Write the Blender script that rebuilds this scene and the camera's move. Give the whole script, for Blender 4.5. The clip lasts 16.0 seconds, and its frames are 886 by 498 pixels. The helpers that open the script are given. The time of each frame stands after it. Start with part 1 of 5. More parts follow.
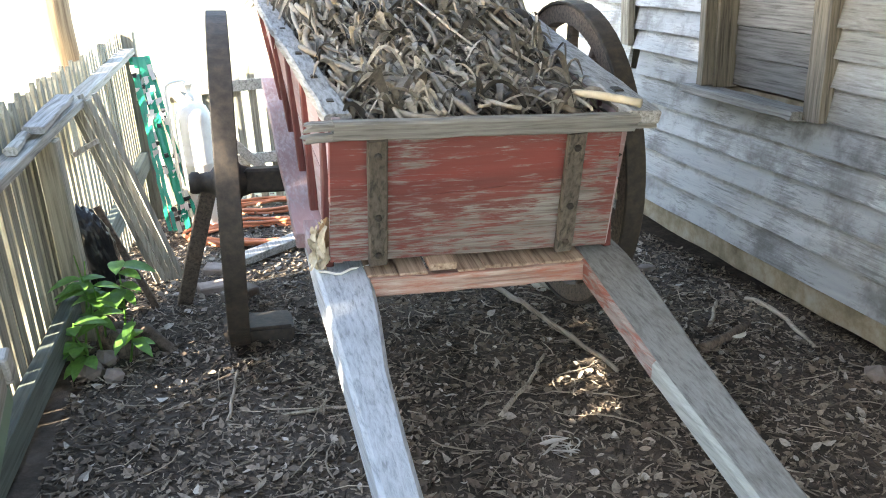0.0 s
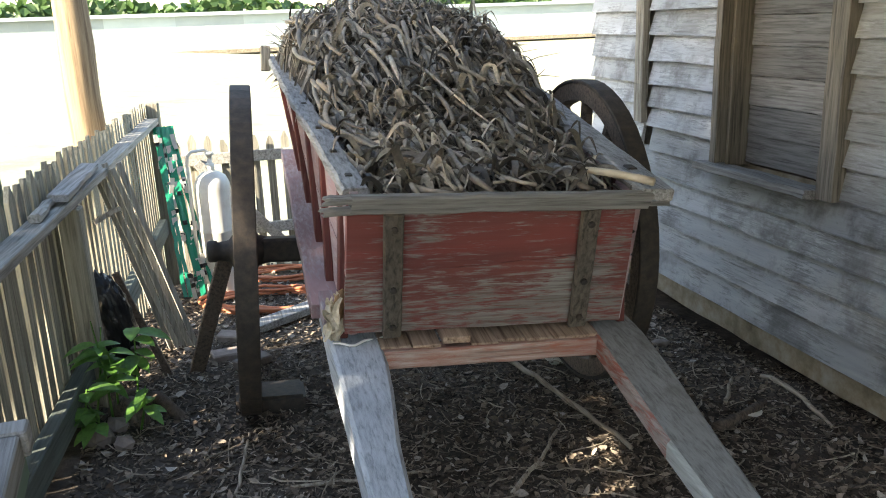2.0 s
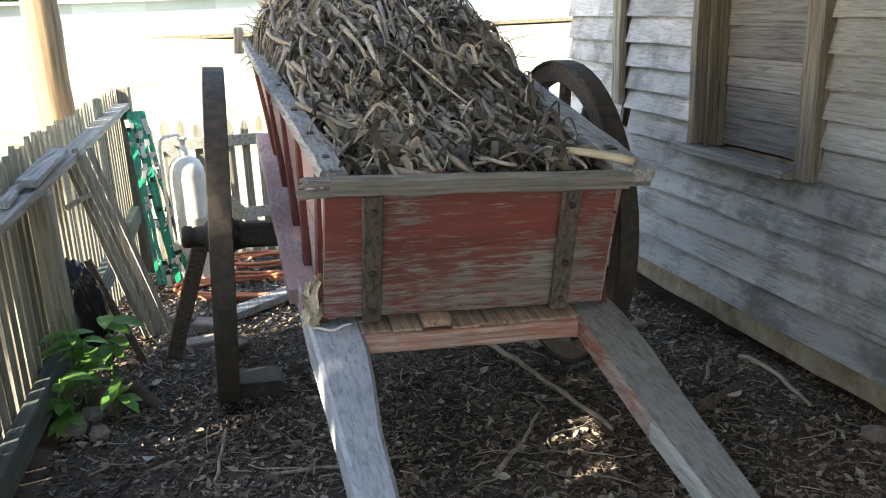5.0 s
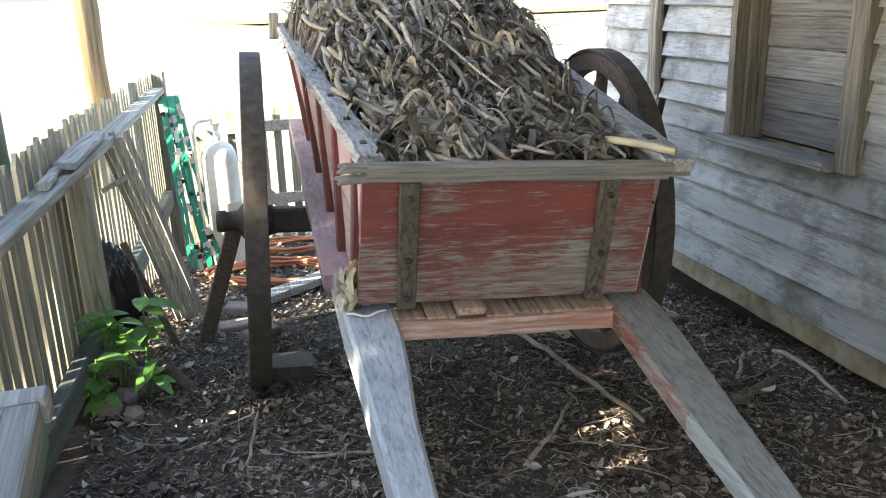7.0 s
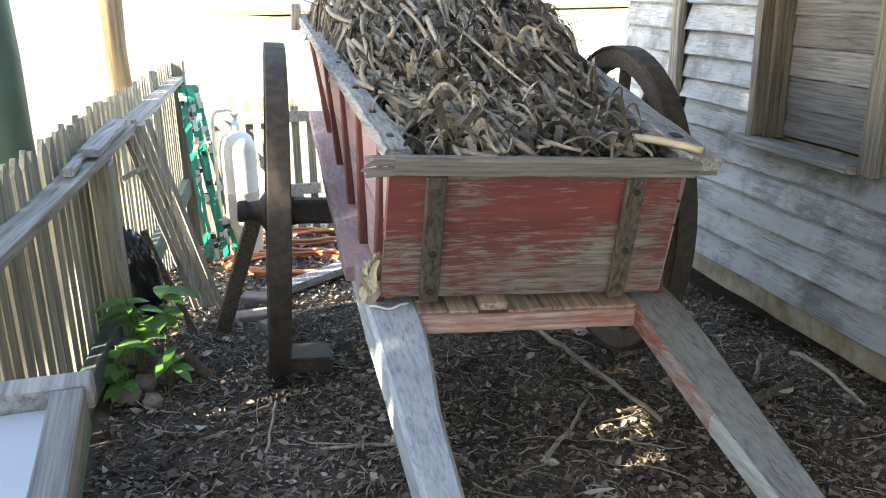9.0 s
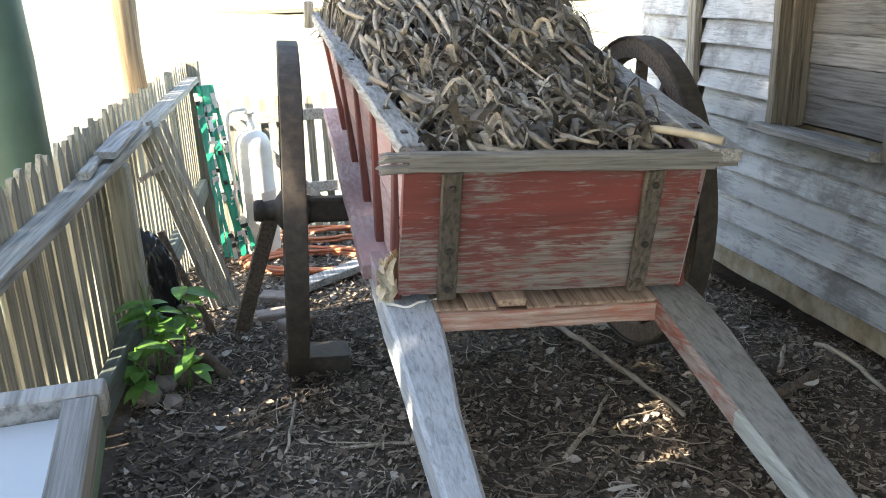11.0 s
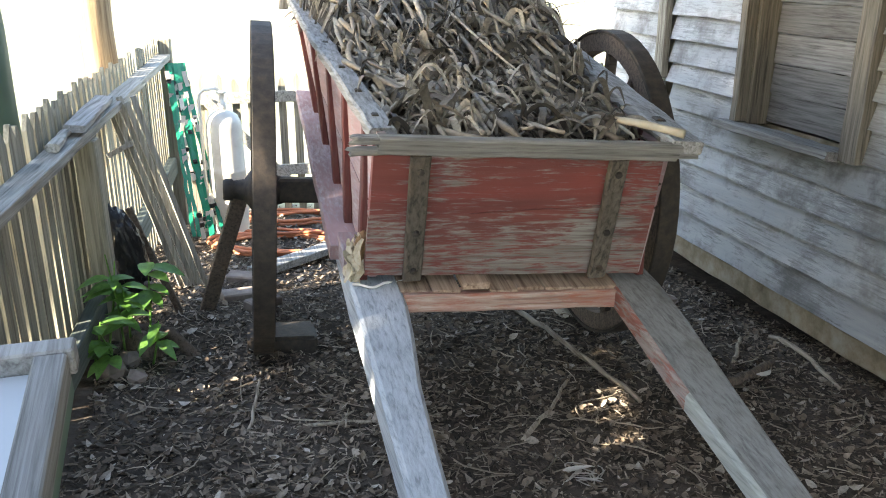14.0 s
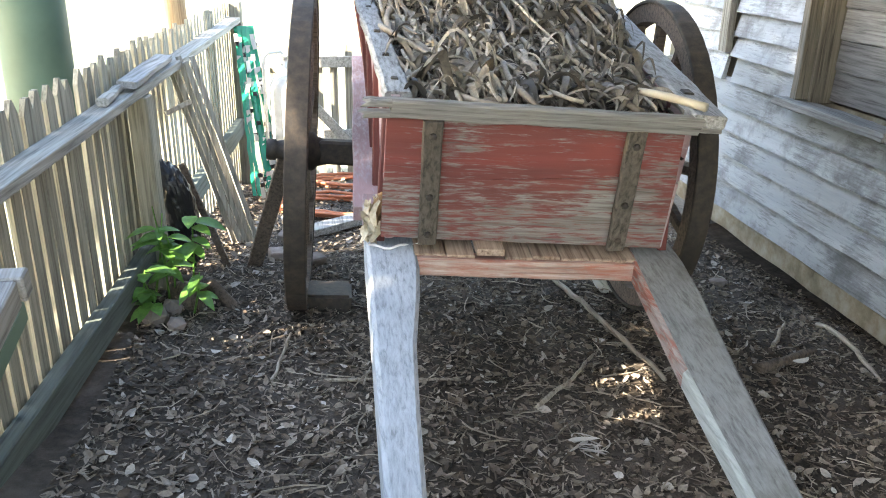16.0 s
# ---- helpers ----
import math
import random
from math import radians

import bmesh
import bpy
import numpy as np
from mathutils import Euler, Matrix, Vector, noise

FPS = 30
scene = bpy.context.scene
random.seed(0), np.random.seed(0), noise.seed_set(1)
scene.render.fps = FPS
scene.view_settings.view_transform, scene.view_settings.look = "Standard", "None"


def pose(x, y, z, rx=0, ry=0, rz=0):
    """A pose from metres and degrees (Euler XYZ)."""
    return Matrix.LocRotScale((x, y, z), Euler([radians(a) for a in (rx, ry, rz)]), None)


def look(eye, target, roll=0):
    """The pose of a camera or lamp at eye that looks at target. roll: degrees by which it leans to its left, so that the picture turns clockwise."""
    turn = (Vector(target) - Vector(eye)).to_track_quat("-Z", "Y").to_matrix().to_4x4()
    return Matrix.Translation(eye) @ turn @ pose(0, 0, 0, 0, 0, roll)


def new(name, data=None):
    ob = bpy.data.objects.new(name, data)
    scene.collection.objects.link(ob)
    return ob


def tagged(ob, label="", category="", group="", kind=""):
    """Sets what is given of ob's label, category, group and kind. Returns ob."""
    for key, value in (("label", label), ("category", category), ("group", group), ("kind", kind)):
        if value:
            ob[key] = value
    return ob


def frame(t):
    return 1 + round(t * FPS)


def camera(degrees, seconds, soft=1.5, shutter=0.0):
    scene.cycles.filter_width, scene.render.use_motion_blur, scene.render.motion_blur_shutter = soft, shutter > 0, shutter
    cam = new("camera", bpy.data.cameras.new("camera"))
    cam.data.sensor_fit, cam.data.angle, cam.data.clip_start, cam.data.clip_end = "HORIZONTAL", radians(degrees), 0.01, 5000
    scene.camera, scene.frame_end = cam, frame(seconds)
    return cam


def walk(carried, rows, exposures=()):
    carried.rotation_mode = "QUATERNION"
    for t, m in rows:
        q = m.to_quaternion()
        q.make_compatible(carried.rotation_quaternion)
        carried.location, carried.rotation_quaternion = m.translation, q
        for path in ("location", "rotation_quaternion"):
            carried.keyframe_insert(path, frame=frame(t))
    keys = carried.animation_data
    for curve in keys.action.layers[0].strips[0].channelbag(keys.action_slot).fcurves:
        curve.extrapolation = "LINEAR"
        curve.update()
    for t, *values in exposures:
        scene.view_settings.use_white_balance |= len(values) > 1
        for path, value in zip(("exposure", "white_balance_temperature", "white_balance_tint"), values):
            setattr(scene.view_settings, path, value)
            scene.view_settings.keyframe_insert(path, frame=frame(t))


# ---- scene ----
# ---------------------------------------------------------------- camera
cam = camera(57.2, 16.0, soft=1.0)
PATH = [
    (0, (-0.057, -0.171, 1.439), (0.47, 1.625, 0.734), -2.8),
    (0.5, (-0.056, -0.172, 1.446), (0.452, 1.645, 0.784), -2.4),
    (1, (-0.063, -0.174, 1.451), (0.446, 1.66, 0.838), -2.3),
    (1.5, (-0.087, -0.165, 1.461), (0.433, 1.681, 0.897), -2.0),
    (2, (-0.065, -0.184, 1.461), (0.453, 1.67, 0.917), -2.1),
    (2.5, (-0.07, -0.183, 1.463), (0.445, 1.675, 0.932), -2.4),
    (3, (-0.064, -0.176, 1.456), (0.465, 1.676, 0.915), -2.4),
    (3.5, (-0.054, -0.156, 1.452), (0.48, 1.69, 0.898), -2.5),
    (4, (-0.054, -0.16, 1.45), (0.506, 1.677, 0.893), -2.6),
    (6.5, (-0.093, -0.135, 1.43), (0.471, 1.683, 0.815), -1.8),
    (7, (-0.097, -0.134, 1.435), (0.409, 1.704, 0.832), -1.8),
    (7.5, (-0.12, -0.129, 1.434), (0.354, 1.717, 0.828), -0.9),
    (8, (-0.142, -0.123, 1.432), (0.32, 1.72, 0.81), 0.0),
    (8.5, (-0.144, -0.124, 1.435), (0.344, 1.716, 0.821), -0.6),
    (11, (-0.133, -0.097, 1.434), (0.306, 1.751, 0.807), -2.2),
    (11.5, (-0.126, -0.111, 1.434), (0.326, 1.742, 0.831), -2.2),
    (12, (-0.11, -0.131, 1.433), (0.318, 1.726, 0.824), -2.1),
    (12.5, (-0.083, -0.158, 1.431), (0.32, 1.697, 0.802), -1.9),
    (13, (-0.077, -0.185, 1.437), (0.296, 1.683, 0.825), -1.6),
    (13.5, (-0.101, -0.18, 1.434), (0.287, 1.678, 0.805), -2.0),
    (14, (-0.137, -0.153, 1.429), (0.372, 1.668, 0.776), 0.2),
    (14.5, (-0.164, -0.136, 1.431), (0.404, 1.655, 0.747), 0.8),
    (15, (-0.141, -0.145, 1.427), (0.43, 1.648, 0.749), 0.8),
    (15.5, (-0.032, -0.18, 1.417), (0.443, 1.633, 0.72), 0.8),
    (16, (0.078, -0.241, 1.418), (0.382, 1.6, 0.7), 0.9),
]
EXPOSURE = 2.78
STOPS = [(0, 0.55), (1, 0.15), (1.5, -0.2), (2.5, -0.75), (4, -0.8), (6.5, -0.05), (12.5, 0), (14.5, 0.05), (15.5, 0.4), (16, 0.6)]
walk(cam, [(t, look(eye, target, roll)) for t, eye, target, roll in PATH], [(t, EXPOSURE + e, 7500, 10) for t, e in STOPS])

# ---------------------------------------------------------------- world, sun, exposure
SUN_EL, SUN_AZ = 25.0, (-0.93, -0.36)
world = bpy.data.worlds.new("sky")
scene.world = world
world.use_nodes = True
wn = world.node_tree
sky = wn.nodes.new("ShaderNodeTexSky")
sky.sky_type, sky.sun_disc = "NISHITA", False
sky.sun_elevation = radians(SUN_EL)
sky.sun_rotation = math.atan2(SUN_AZ[0], SUN_AZ[1])
wn.links.new(sky.outputs[0], wn.nodes["Background"].inputs[0])
wn.nodes["Background"].inputs[1].default_value = 0.15
sun_vec = Vector((SUN_AZ[0], SUN_AZ[1], math.tan(radians(SUN_EL)) * math.hypot(*SUN_AZ))).normalized()
sun = new("sun", bpy.data.lights.new("sun", "SUN"))
sun.data.energy, sun.data.angle, sun.data.color = 5.0, radians(0.55), (1.0, 0.93, 0.82)
sun.matrix_world = look(sun_vec * 30, (0, 0, 0))

# ---------------------------------------------------------------- frames of reference
# The yard falls away from the walker and towards the house; house and fence stand plumb.
SLOPE = Matrix(((0.9978, -0.0027, 0.0668, 0), (-0.0027, 0.9968, 0.0802, 0), (-0.0668, -0.0802, 0.9945, 0), (0, 0, 0, 1)))
CART = SLOPE @ pose(0.80, 3.45, 0, 0, 0, -2.5)
HOUSE = pose(2.6455, 3.2886, 0, 0, 0, -0.8)
FENCE = pose(-0.764, 3.605, 0, 0, 0, -4.9)


def soft_clamp(v, lo, hi):
    return max(lo, min(hi, v))


def gz(x, y):
    """Height of the bare yard."""
    return -0.0672 * soft_clamp(x, -4, 5) - 0.0806 * soft_clamp(y, -4, 9)


def bumps(x, y):
    p = Vector((x, y, 0.3))
    return 0.030 * noise.noise(p * 1.7) + 0.016 * noise.noise(p * 5.3) + 0.007 * noise.noise(p * 14.0)


# ---------------------------------------------------------------- materials
def material(name, rough=0.8, metal=0.0):
    m = bpy.data.materials.new(name)
    m.use_nodes = True
    b = m.node_tree.nodes["Principled BSDF"]
    b.inputs["Roughness"].default_value, b.inputs["Metallic"].default_value = rough, metal
    return m, m.node_tree, b


def node(tree, kind, **inputs):
    n = tree.nodes.new(kind)
    for key, value in inputs.items():
        n.inputs[key.replace("_", " ")].default_value = value
    return n


def ramp(tree, fac, *stops):
    r = tree.nodes.new("ShaderNodeValToRGB")
    e = r.color_ramp.elements
    while len(e) < len(stops):
        e.new(0.5)
    for el, (pos, col) in zip(e, stops):
        el.position = pos
        el.color = (*col, 1) if len(col) == 3 else col
    tree.links.new(fac, r.inputs[0])
    return r.outputs[0]


def mix(tree, fac, a, b, mode="MIX"):
    m = tree.nodes.new("ShaderNodeMix")
    m.data_type, m.blend_type = "RGBA", mode
    for sock, v in ((m.inputs[0], fac), (m.inputs[6], a), (m.inputs[7], b)):
        if isinstance(v, bpy.types.NodeSocket):
            tree.links.new(v, sock)
        elif isinstance(v, (int, float)):
            sock.default_value = v
        else:
            sock.default_value = (*v, 1)
    return m.outputs[2]


def coords(tree, scale=(1, 1, 1), shift=True):
    """Object coordinates, shifted by chance from object to object."""
    tc = tree.nodes.new("ShaderNodeTexCoord")
    mp = tree.nodes.new("ShaderNodeMapping")
    mp.inputs["Scale"].default_value = scale
    src = tc.outputs["Object"]
    if shift:
        info = tree.nodes.new("ShaderNodeObjectInfo")
        mul = tree.nodes.new("ShaderNodeVectorMath")
        mul.operation = "SCALE"
        mul.inputs[0].default_value = (7.1, 3.7, 5.3)
        tree.links.new(info.outputs["Random"], mul.inputs["Scale"])
        add = tree.nodes.new("ShaderNodeVectorMath")
        tree.links.new(src, add.inputs[0])
        tree.links.new(mul.outputs[0], add.inputs[1])
        src = add.outputs[0]
    tree.links.new(src, mp.inputs[0])
    return mp.outputs[0]


def noise_tex(tree, vec, scale, detail=6.0, rough=0.6, distortion=0.0):
    n = tree.nodes.new("ShaderNodeTexNoise")
    n.inputs["Scale"].default_value, n.inputs["Detail"].default_value = scale, detail
    n.inputs["Roughness"].default_value, n.inputs["Distortion"].default_value = rough, distortion
    tree.links.new(vec, n.inputs["Vector"])
    return n.outputs["Fac"]


def bump(tree, b, height, strength=0.3, dist=0.01):
    n = tree.nodes.new("ShaderNodeBump")
    n.inputs["Strength"].default_value, n.inputs["Distance"].default_value = strength, dist
    tree.links.new(height, n.inputs["Height"])
    tree.links.new(n.outputs[0], b.inputs["Normal"])


def per_object(tree, lo=0.75, hi=1.2):
    info = tree.nodes.new("ShaderNodeObjectInfo")
    mr = tree.nodes.new("ShaderNodeMapRange")
    mr.inputs["To Min"].default_value, mr.inputs["To Max"].default_value = lo, hi
    tree.links.new(info.outputs["Random"], mr.inputs["Value"])
    return mr.outputs[0]


def scaled(tree, colour, value):
    v = tree.nodes.new("ShaderNodeVectorMath")
    v.operation = "SCALE"
    tree.links.new(colour, v.inputs[0])
    tree.links.new(value, v.inputs["Scale"])
    return v.outputs[0]


def wood(name, light, dark, axis="y", paint=None, cover=0.5, rough=0.82, vary=(0.8, 1.15), stain=None, grain=1.0, relief=0.45, paint2=None, flakes=1.0, crisp=False):
    """Sawn, weathered wood with its grain along an axis; paint: a peeling coat of that colour, over about that part of it."""
    m, t, b = material(name, rough)
    s = [42.0, 42.0, 42.0]
    s["xyz".index(axis)] = 1.6
    vec = coords(t, s)
    fine = noise_tex(t, vec, 1.6 * grain, 8, 0.68, 0.35)
    s2 = [9.0, 9.0, 9.0]
    s2["xyz".index(axis)] = 1.0
    wide = noise_tex(t, coords(t, s2), 0.9, 4, 0.6, 0.6)
    col = ramp(t, fine, (0.35, [c * 0.8 for c in dark]), (0.47, [0.5 * (p + q) for p, q in zip(light, dark)]), (0.60, light))
    col = mix(t, ramp(t, wide, (0.35, (0.30, 0.30, 0.30)), (0.62, (0, 0, 0))), col, dark)
    if paint:
        s3 = [60.0 * flakes, 60.0 * flakes, 60.0 * flakes]
        s3["xyz".index(axis)] = 7.0 * flakes
        flake = noise_tex(t, coords(t, s3), 1.1, 9, 0.72, 0.4)
        area = noise_tex(t, coords(t), 2.3, 3, 0.5)
        add = t.nodes.new("ShaderNodeMath")
        add.operation = "MULTIPLY_ADD"
        add.inputs[1].default_value, add.inputs[2].default_value = (0.8, -0.125) if crisp else (0.55, 0.0)
        t.links.new(area, add.inputs[0])
        tot = t.nodes.new("ShaderNodeMath")
        t.links.new(flake, tot.inputs[0])
        t.links.new(add.outputs[0], tot.inputs[1])
        edge = 0.775 + 0.32 * (0.5 - cover)
        soft_edge = ((edge - 0.075, (0.08, 0.08, 0.08)), (edge - 0.01, (0.55, 0.55, 0.55)), (edge + 0.05, (0.94, 0.94, 0.94)))
        mask = ramp(t, tot.outputs[0], *soft_edge) if crisp else ramp(t, tot.outputs[0], (edge - 0.16, (0.10, 0.10, 0.10)), (edge - 0.02, (0.55, 0.55, 0.55)), (edge + 0.10, (1, 1, 1)))
        coat = mix(t, ramp(t, wide, (0.35, (0, 0, 0)), (0.65, (1, 1, 1))), paint, paint2 or [c * 0.62 for c in paint])
        col = mix(t, mask, col, coat)
    if stain:
        blot = noise_tex(t, coords(t), 3.1, 5, 0.7)
        col = mix(t, ramp(t, blot, (0.48, (0, 0, 0)), (0.64, (0.75, 0.75, 0.75))), col, stain)
    col = scaled(t, col, per_object(t, *vary))
    t.links.new(col, b.inputs["Base Color"])
    bump(t, b, fine, relief, 0.006)
    return m


def blotchy(name, *cols, scale=9.0, rough=0.85, metal=0.0, relief=0.3, vary=(0.85, 1.12), detail=8):
    m, t, b = material(name, rough, metal)
    vec = coords(t)
    n = noise_tex(t, vec, scale, detail, 0.66)
    w = noise_tex(t, vec, scale * 0.22, 3, 0.5)
    k = len(cols) - 1
    col = ramp(t, n, *[(0.32 + 0.36 * i / k, c) for i, c in enumerate(cols)])
    col = mix(t, 0.6, col, ramp(t, w, (0.35, (0.55, 0.55, 0.55)), (0.65, (1, 1, 1))), "MULTIPLY")
    col = scaled(t, col, per_object(t, *vary))
    t.links.new(col, b.inputs["Base Color"])
    bump(t, b, n, relief, 0.01)
    return m


def island(name, *cols, rough=0.8, glow=0.0, relief=0.2, scale=40.0):
    """For joined small pieces: each takes a colour by chance."""
    m, t, b = material(name, rough)
    geo = t.nodes.new("ShaderNodeNewGeometry")
    k = len(cols) - 1
    col = ramp(t, geo.outputs["Random Per Island"], *[(i / k, c) for i, c in enumerate(cols)])
    n = noise_tex(t, coords(t, shift=False), scale, 5, 0.6)
    col = mix(t, 0.75, col, ramp(t, n, (0.3, (0.45, 0.45, 0.45)), (0.65, (1.1, 1.1, 1.1))), "MULTIPLY")
    t.links.new(col, b.inputs["Base Color"])
    if glow:
        b.inputs["Subsurface Weight"].default_value = 0.0
        tr = t.nodes.new("ShaderNodeBsdfTranslucent")
        t.links.new(col, tr.inputs[0])
        ms = t.nodes.new("ShaderNodeMixShader")
        ms.inputs[0].default_value = glow
        t.links.new(b.outputs[0], ms.inputs[1])
        t.links.new(tr.outputs[0], ms.inputs[2])
        t.links.new(ms.outputs[0], t.nodes["Material Output"].inputs[0])
    bump(t, b, n, relief, 0.004)
    return m


GREY_Y = wood("weathered grey wood along y", (0.36, 0.36, 0.36), (0.13, 0.125, 0.12), "y")
GREY_X = wood("weathered grey wood along x", (0.29, 0.285, 0.27), (0.11, 0.105, 0.095), "x")
GREY_Z = wood("weathered grey wood along z", (0.34, 0.32, 0.28), (0.12, 0.105, 0.085), "z")
SHAFT = wood("pale blue grey shaft wood", (0.42, 0.45, 0.48), (0.26, 0.28, 0.30), "y", grain=1.3)
RED_X = wood("peeling red board", (0.33, 0.32, 0.30), (0.15, 0.13, 0.115), "x", paint=(0.235, 0.050, 0.042), cover=0.76, paint2=(0.155, 0.040, 0.036), flakes=1.15, crisp=True, vary=(0.92, 1.05))
RED_LOW = wood("worn red board", (0.34, 0.335, 0.31), (0.14, 0.12, 0.105), "x", paint=(0.235, 0.058, 0.048), cover=0.62, paint2=(0.165, 0.046, 0.040), flakes=1.2, crisp=True, vary=(0.95, 1.05))
PINK_Y = wood("faded red side board", (0.44, 0.41, 0.42), (0.24, 0.20, 0.21), "y", paint=(0.38, 0.25, 0.255), cover=0.6)
REDDARK_Z = wood("dark red stake", (0.17, 0.085, 0.075), (0.07, 0.03, 0.026), "z", paint=(0.135, 0.032, 0.028), cover=0.7)
REDSHAFT = wood("grey shaft wood", (0.33, 0.34, 0.335), (0.19, 0.19, 0.185), "y", grain=1.3, stain=(0.16, 0.155, 0.14))
SHAFT_RED = wood("red flaking shaft side", (0.40, 0.36, 0.33), (0.20, 0.16, 0.14), "y", paint=(0.36, 0.12, 0.085), cover=0.5, crisp=True)
SHAFT_CREAM = wood("cream flaking shaft side", (0.44, 0.46, 0.43), (0.26, 0.28, 0.26), "y", paint=(0.44, 0.41, 0.33), cover=0.3, paint2=(0.34, 0.38, 0.36), crisp=True)
STRAP = wood("dark strap wood", (0.135, 0.115, 0.092), (0.04, 0.034, 0.028), "z")
PLANK_END = wood("brown floor plank", (0.50, 0.37, 0.27), (0.20, 0.125, 0.085), "y")
BEAM_X = wood("pale cross beam", (0.57, 0.47, 0.40), (0.24, 0.17, 0.14), "x", paint=(0.42, 0.15, 0.10), cover=0.3)
CLAP = wood("whitewashed clapboard", (0.40, 0.42, 0.45), (0.20, 0.21, 0.225), "y", paint=(0.53, 0.56, 0.60), cover=0.60, paint2=(0.38, 0.41, 0.45), vary=(0.6, 1.08), relief=0.4, flakes=1.3, stain=(0.15, 0.148, 0.15), crisp=True)
BARE_Y = wood("bare weathered boarding", (0.24, 0.24, 0.235), (0.09, 0.087, 0.084), "y", vary=(0.7, 1.15))
# worn clapboard, its colour also darkened for shade at the wall's near end
CLAP_WORN_SHADED = wood("clapboard worn to bare wood and darkened for shade", (0.33, 0.33, 0.32), (0.15, 0.145, 0.14), "y", paint=(0.46, 0.47, 0.48), cover=0.30, vary=(0.65, 1.1), flakes=1.6)
CASING = wood("bare brown casing", (0.235, 0.21, 0.175), (0.075, 0.066, 0.054), "z")
SILL_BEAM = blotchy("mossy timber sill", (0.12, 0.095, 0.06), (0.24, 0.20, 0.14), (0.33, 0.31, 0.26), scale=7)
PICKET = wood("weathered picket", (0.37, 0.355, 0.29), (0.155, 0.145, 0.115), "z", vary=(0.75, 1.15))
FENCE_RAIL = wood("weathered fence rail", (0.44, 0.44, 0.41), (0.18, 0.175, 0.16), "y")
LATH_Y = wood("grey lath", (0.50, 0.48, 0.43), (0.22, 0.20, 0.17), "z")
POLE = wood("brown round pole", (0.31, 0.23, 0.145), (0.13, 0.085, 0.052), "z", grain=0.6)
GREEN_POST = blotchy("dull green painted post", (0.075, 0.135, 0.10), (0.10, 0.17, 0.13), scale=4, rough=0.6, relief=0.1)
GREEN_RAIL = wood("dull grey-green painted rail", (0.13, 0.16, 0.145), (0.06, 0.075, 0.07), "y", grain=0.8)
IRON = blotchy("dark rusted iron", (0.036, 0.031, 0.028), (0.06, 0.050, 0.042), (0.092, 0.070, 0.054), scale=24, rough=0.75, metal=0.2)
WHEEL_WOOD = wood("dark wheel wood", (0.16, 0.125, 0.10), (0.055, 0.042, 0.035), "z")
TANK = blotchy("chalky white tank paint", (0.62, 0.60, 0.54), (0.74, 0.73, 0.68), (0.80, 0.80, 0.77), scale=6, rough=0.5, relief=0.08)
STONE = blotchy("grey brick", (0.20, 0.16, 0.14), (0.34, 0.29, 0.26), scale=14)
SOIL = blotchy("dry leaf mould soil", (0.028, 0.021, 0.016), (0.055, 0.042, 0.033), (0.10, 0.08, 0.064), scale=16, rough=0.95, relief=0.9, detail=12)
BARK = wood("pale bare stick", (0.46, 0.40, 0.32), (0.20, 0.16, 0.12), "y")
BARK_DARK = wood("dark bark", (0.16, 0.12, 0.09), (0.055, 0.04, 0.03), "y")
WHITE_PANEL = blotchy("sun-bleached white sign panel", (0.66, 0.72, 0.78), (0.74, 0.79, 0.84), scale=3, rough=0.45, relief=0.03)
INK = blotchy("faded ink", (0.12, 0.13, 0.16), (0.18, 0.19, 0.22), scale=20)
HOSE = blotchy("orange hose", (0.55, 0.17, 0.08), (0.66, 0.26, 0.13), scale=9, rough=0.5, relief=0.05)
GREEN_PLASTIC, gt, gb = material("glossy green plastic", 0.22)
gb.inputs["Base Color"].default_value = (0.010, 0.30, 0.17, 1)
gb.inputs["Transmission Weight"].default_value = 0.25
BLACK_PLASTIC, kt, kb = material("crumpled black plastic", 0.28)
kb.inputs["Base Color"].default_value = (0.012, 0.013, 0.015, 1)
bump(kt, kb, noise_tex(kt, coords(kt), 14, 5, 0.6), 0.8, 0.02)
LITTER = island("dry fallen leaves", (0.05, 0.036, 0.026), (0.12, 0.088, 0.062), (0.20, 0.155, 0.115), (0.33, 0.275, 0.215), (0.10, 0.07, 0.05), rough=0.7, scale=90)
PALE_LEAF = island("pale fallen leaves", (0.30, 0.25, 0.20), (0.42, 0.37, 0.31), (0.50, 0.46, 0.41), rough=0.6, scale=90)
CHAFF = island("bark chips", (0.025, 0.019, 0.014), (0.08, 0.062, 0.046), (0.19, 0.155, 0.12), (0.40, 0.34, 0.27), rough=0.85, scale=90)
STALK = island("dry maize stalks", (0.12, 0.095, 0.07), (0.32, 0.265, 0.20), (0.50, 0.43, 0.34), (0.17, 0.14, 0.105), rough=0.6, scale=60)
HUSK = island("dry maize leaves", (0.03, 0.025, 0.02), (0.17, 0.145, 0.115), (0.50, 0.45, 0.38), (0.07, 0.058, 0.046), (0.31, 0.27, 0.215), rough=0.65, glow=0.12, scale=70)
HUSK_GAP_SHADE = blotchy("packed maize straw dark as shaded gaps", (0.022, 0.018, 0.013), (0.07, 0.055, 0.04), scale=22, rough=0.95, relief=0.8)
LEAF = island("fresh green leaves", (0.09, 0.22, 0.045), (0.15, 0.33, 0.07), (0.22, 0.44, 0.10), rough=0.42, glow=0.35, scale=30)
CROWN = island("tree leaves", (0.035, 0.085, 0.02), (0.06, 0.13, 0.03), rough=0.5, glow=0.2)
GRASS = island("short grass", (0.13, 0.19, 0.05), (0.20, 0.25, 0.09), (0.30, 0.29, 0.14), rough=0.7, glow=0.2)


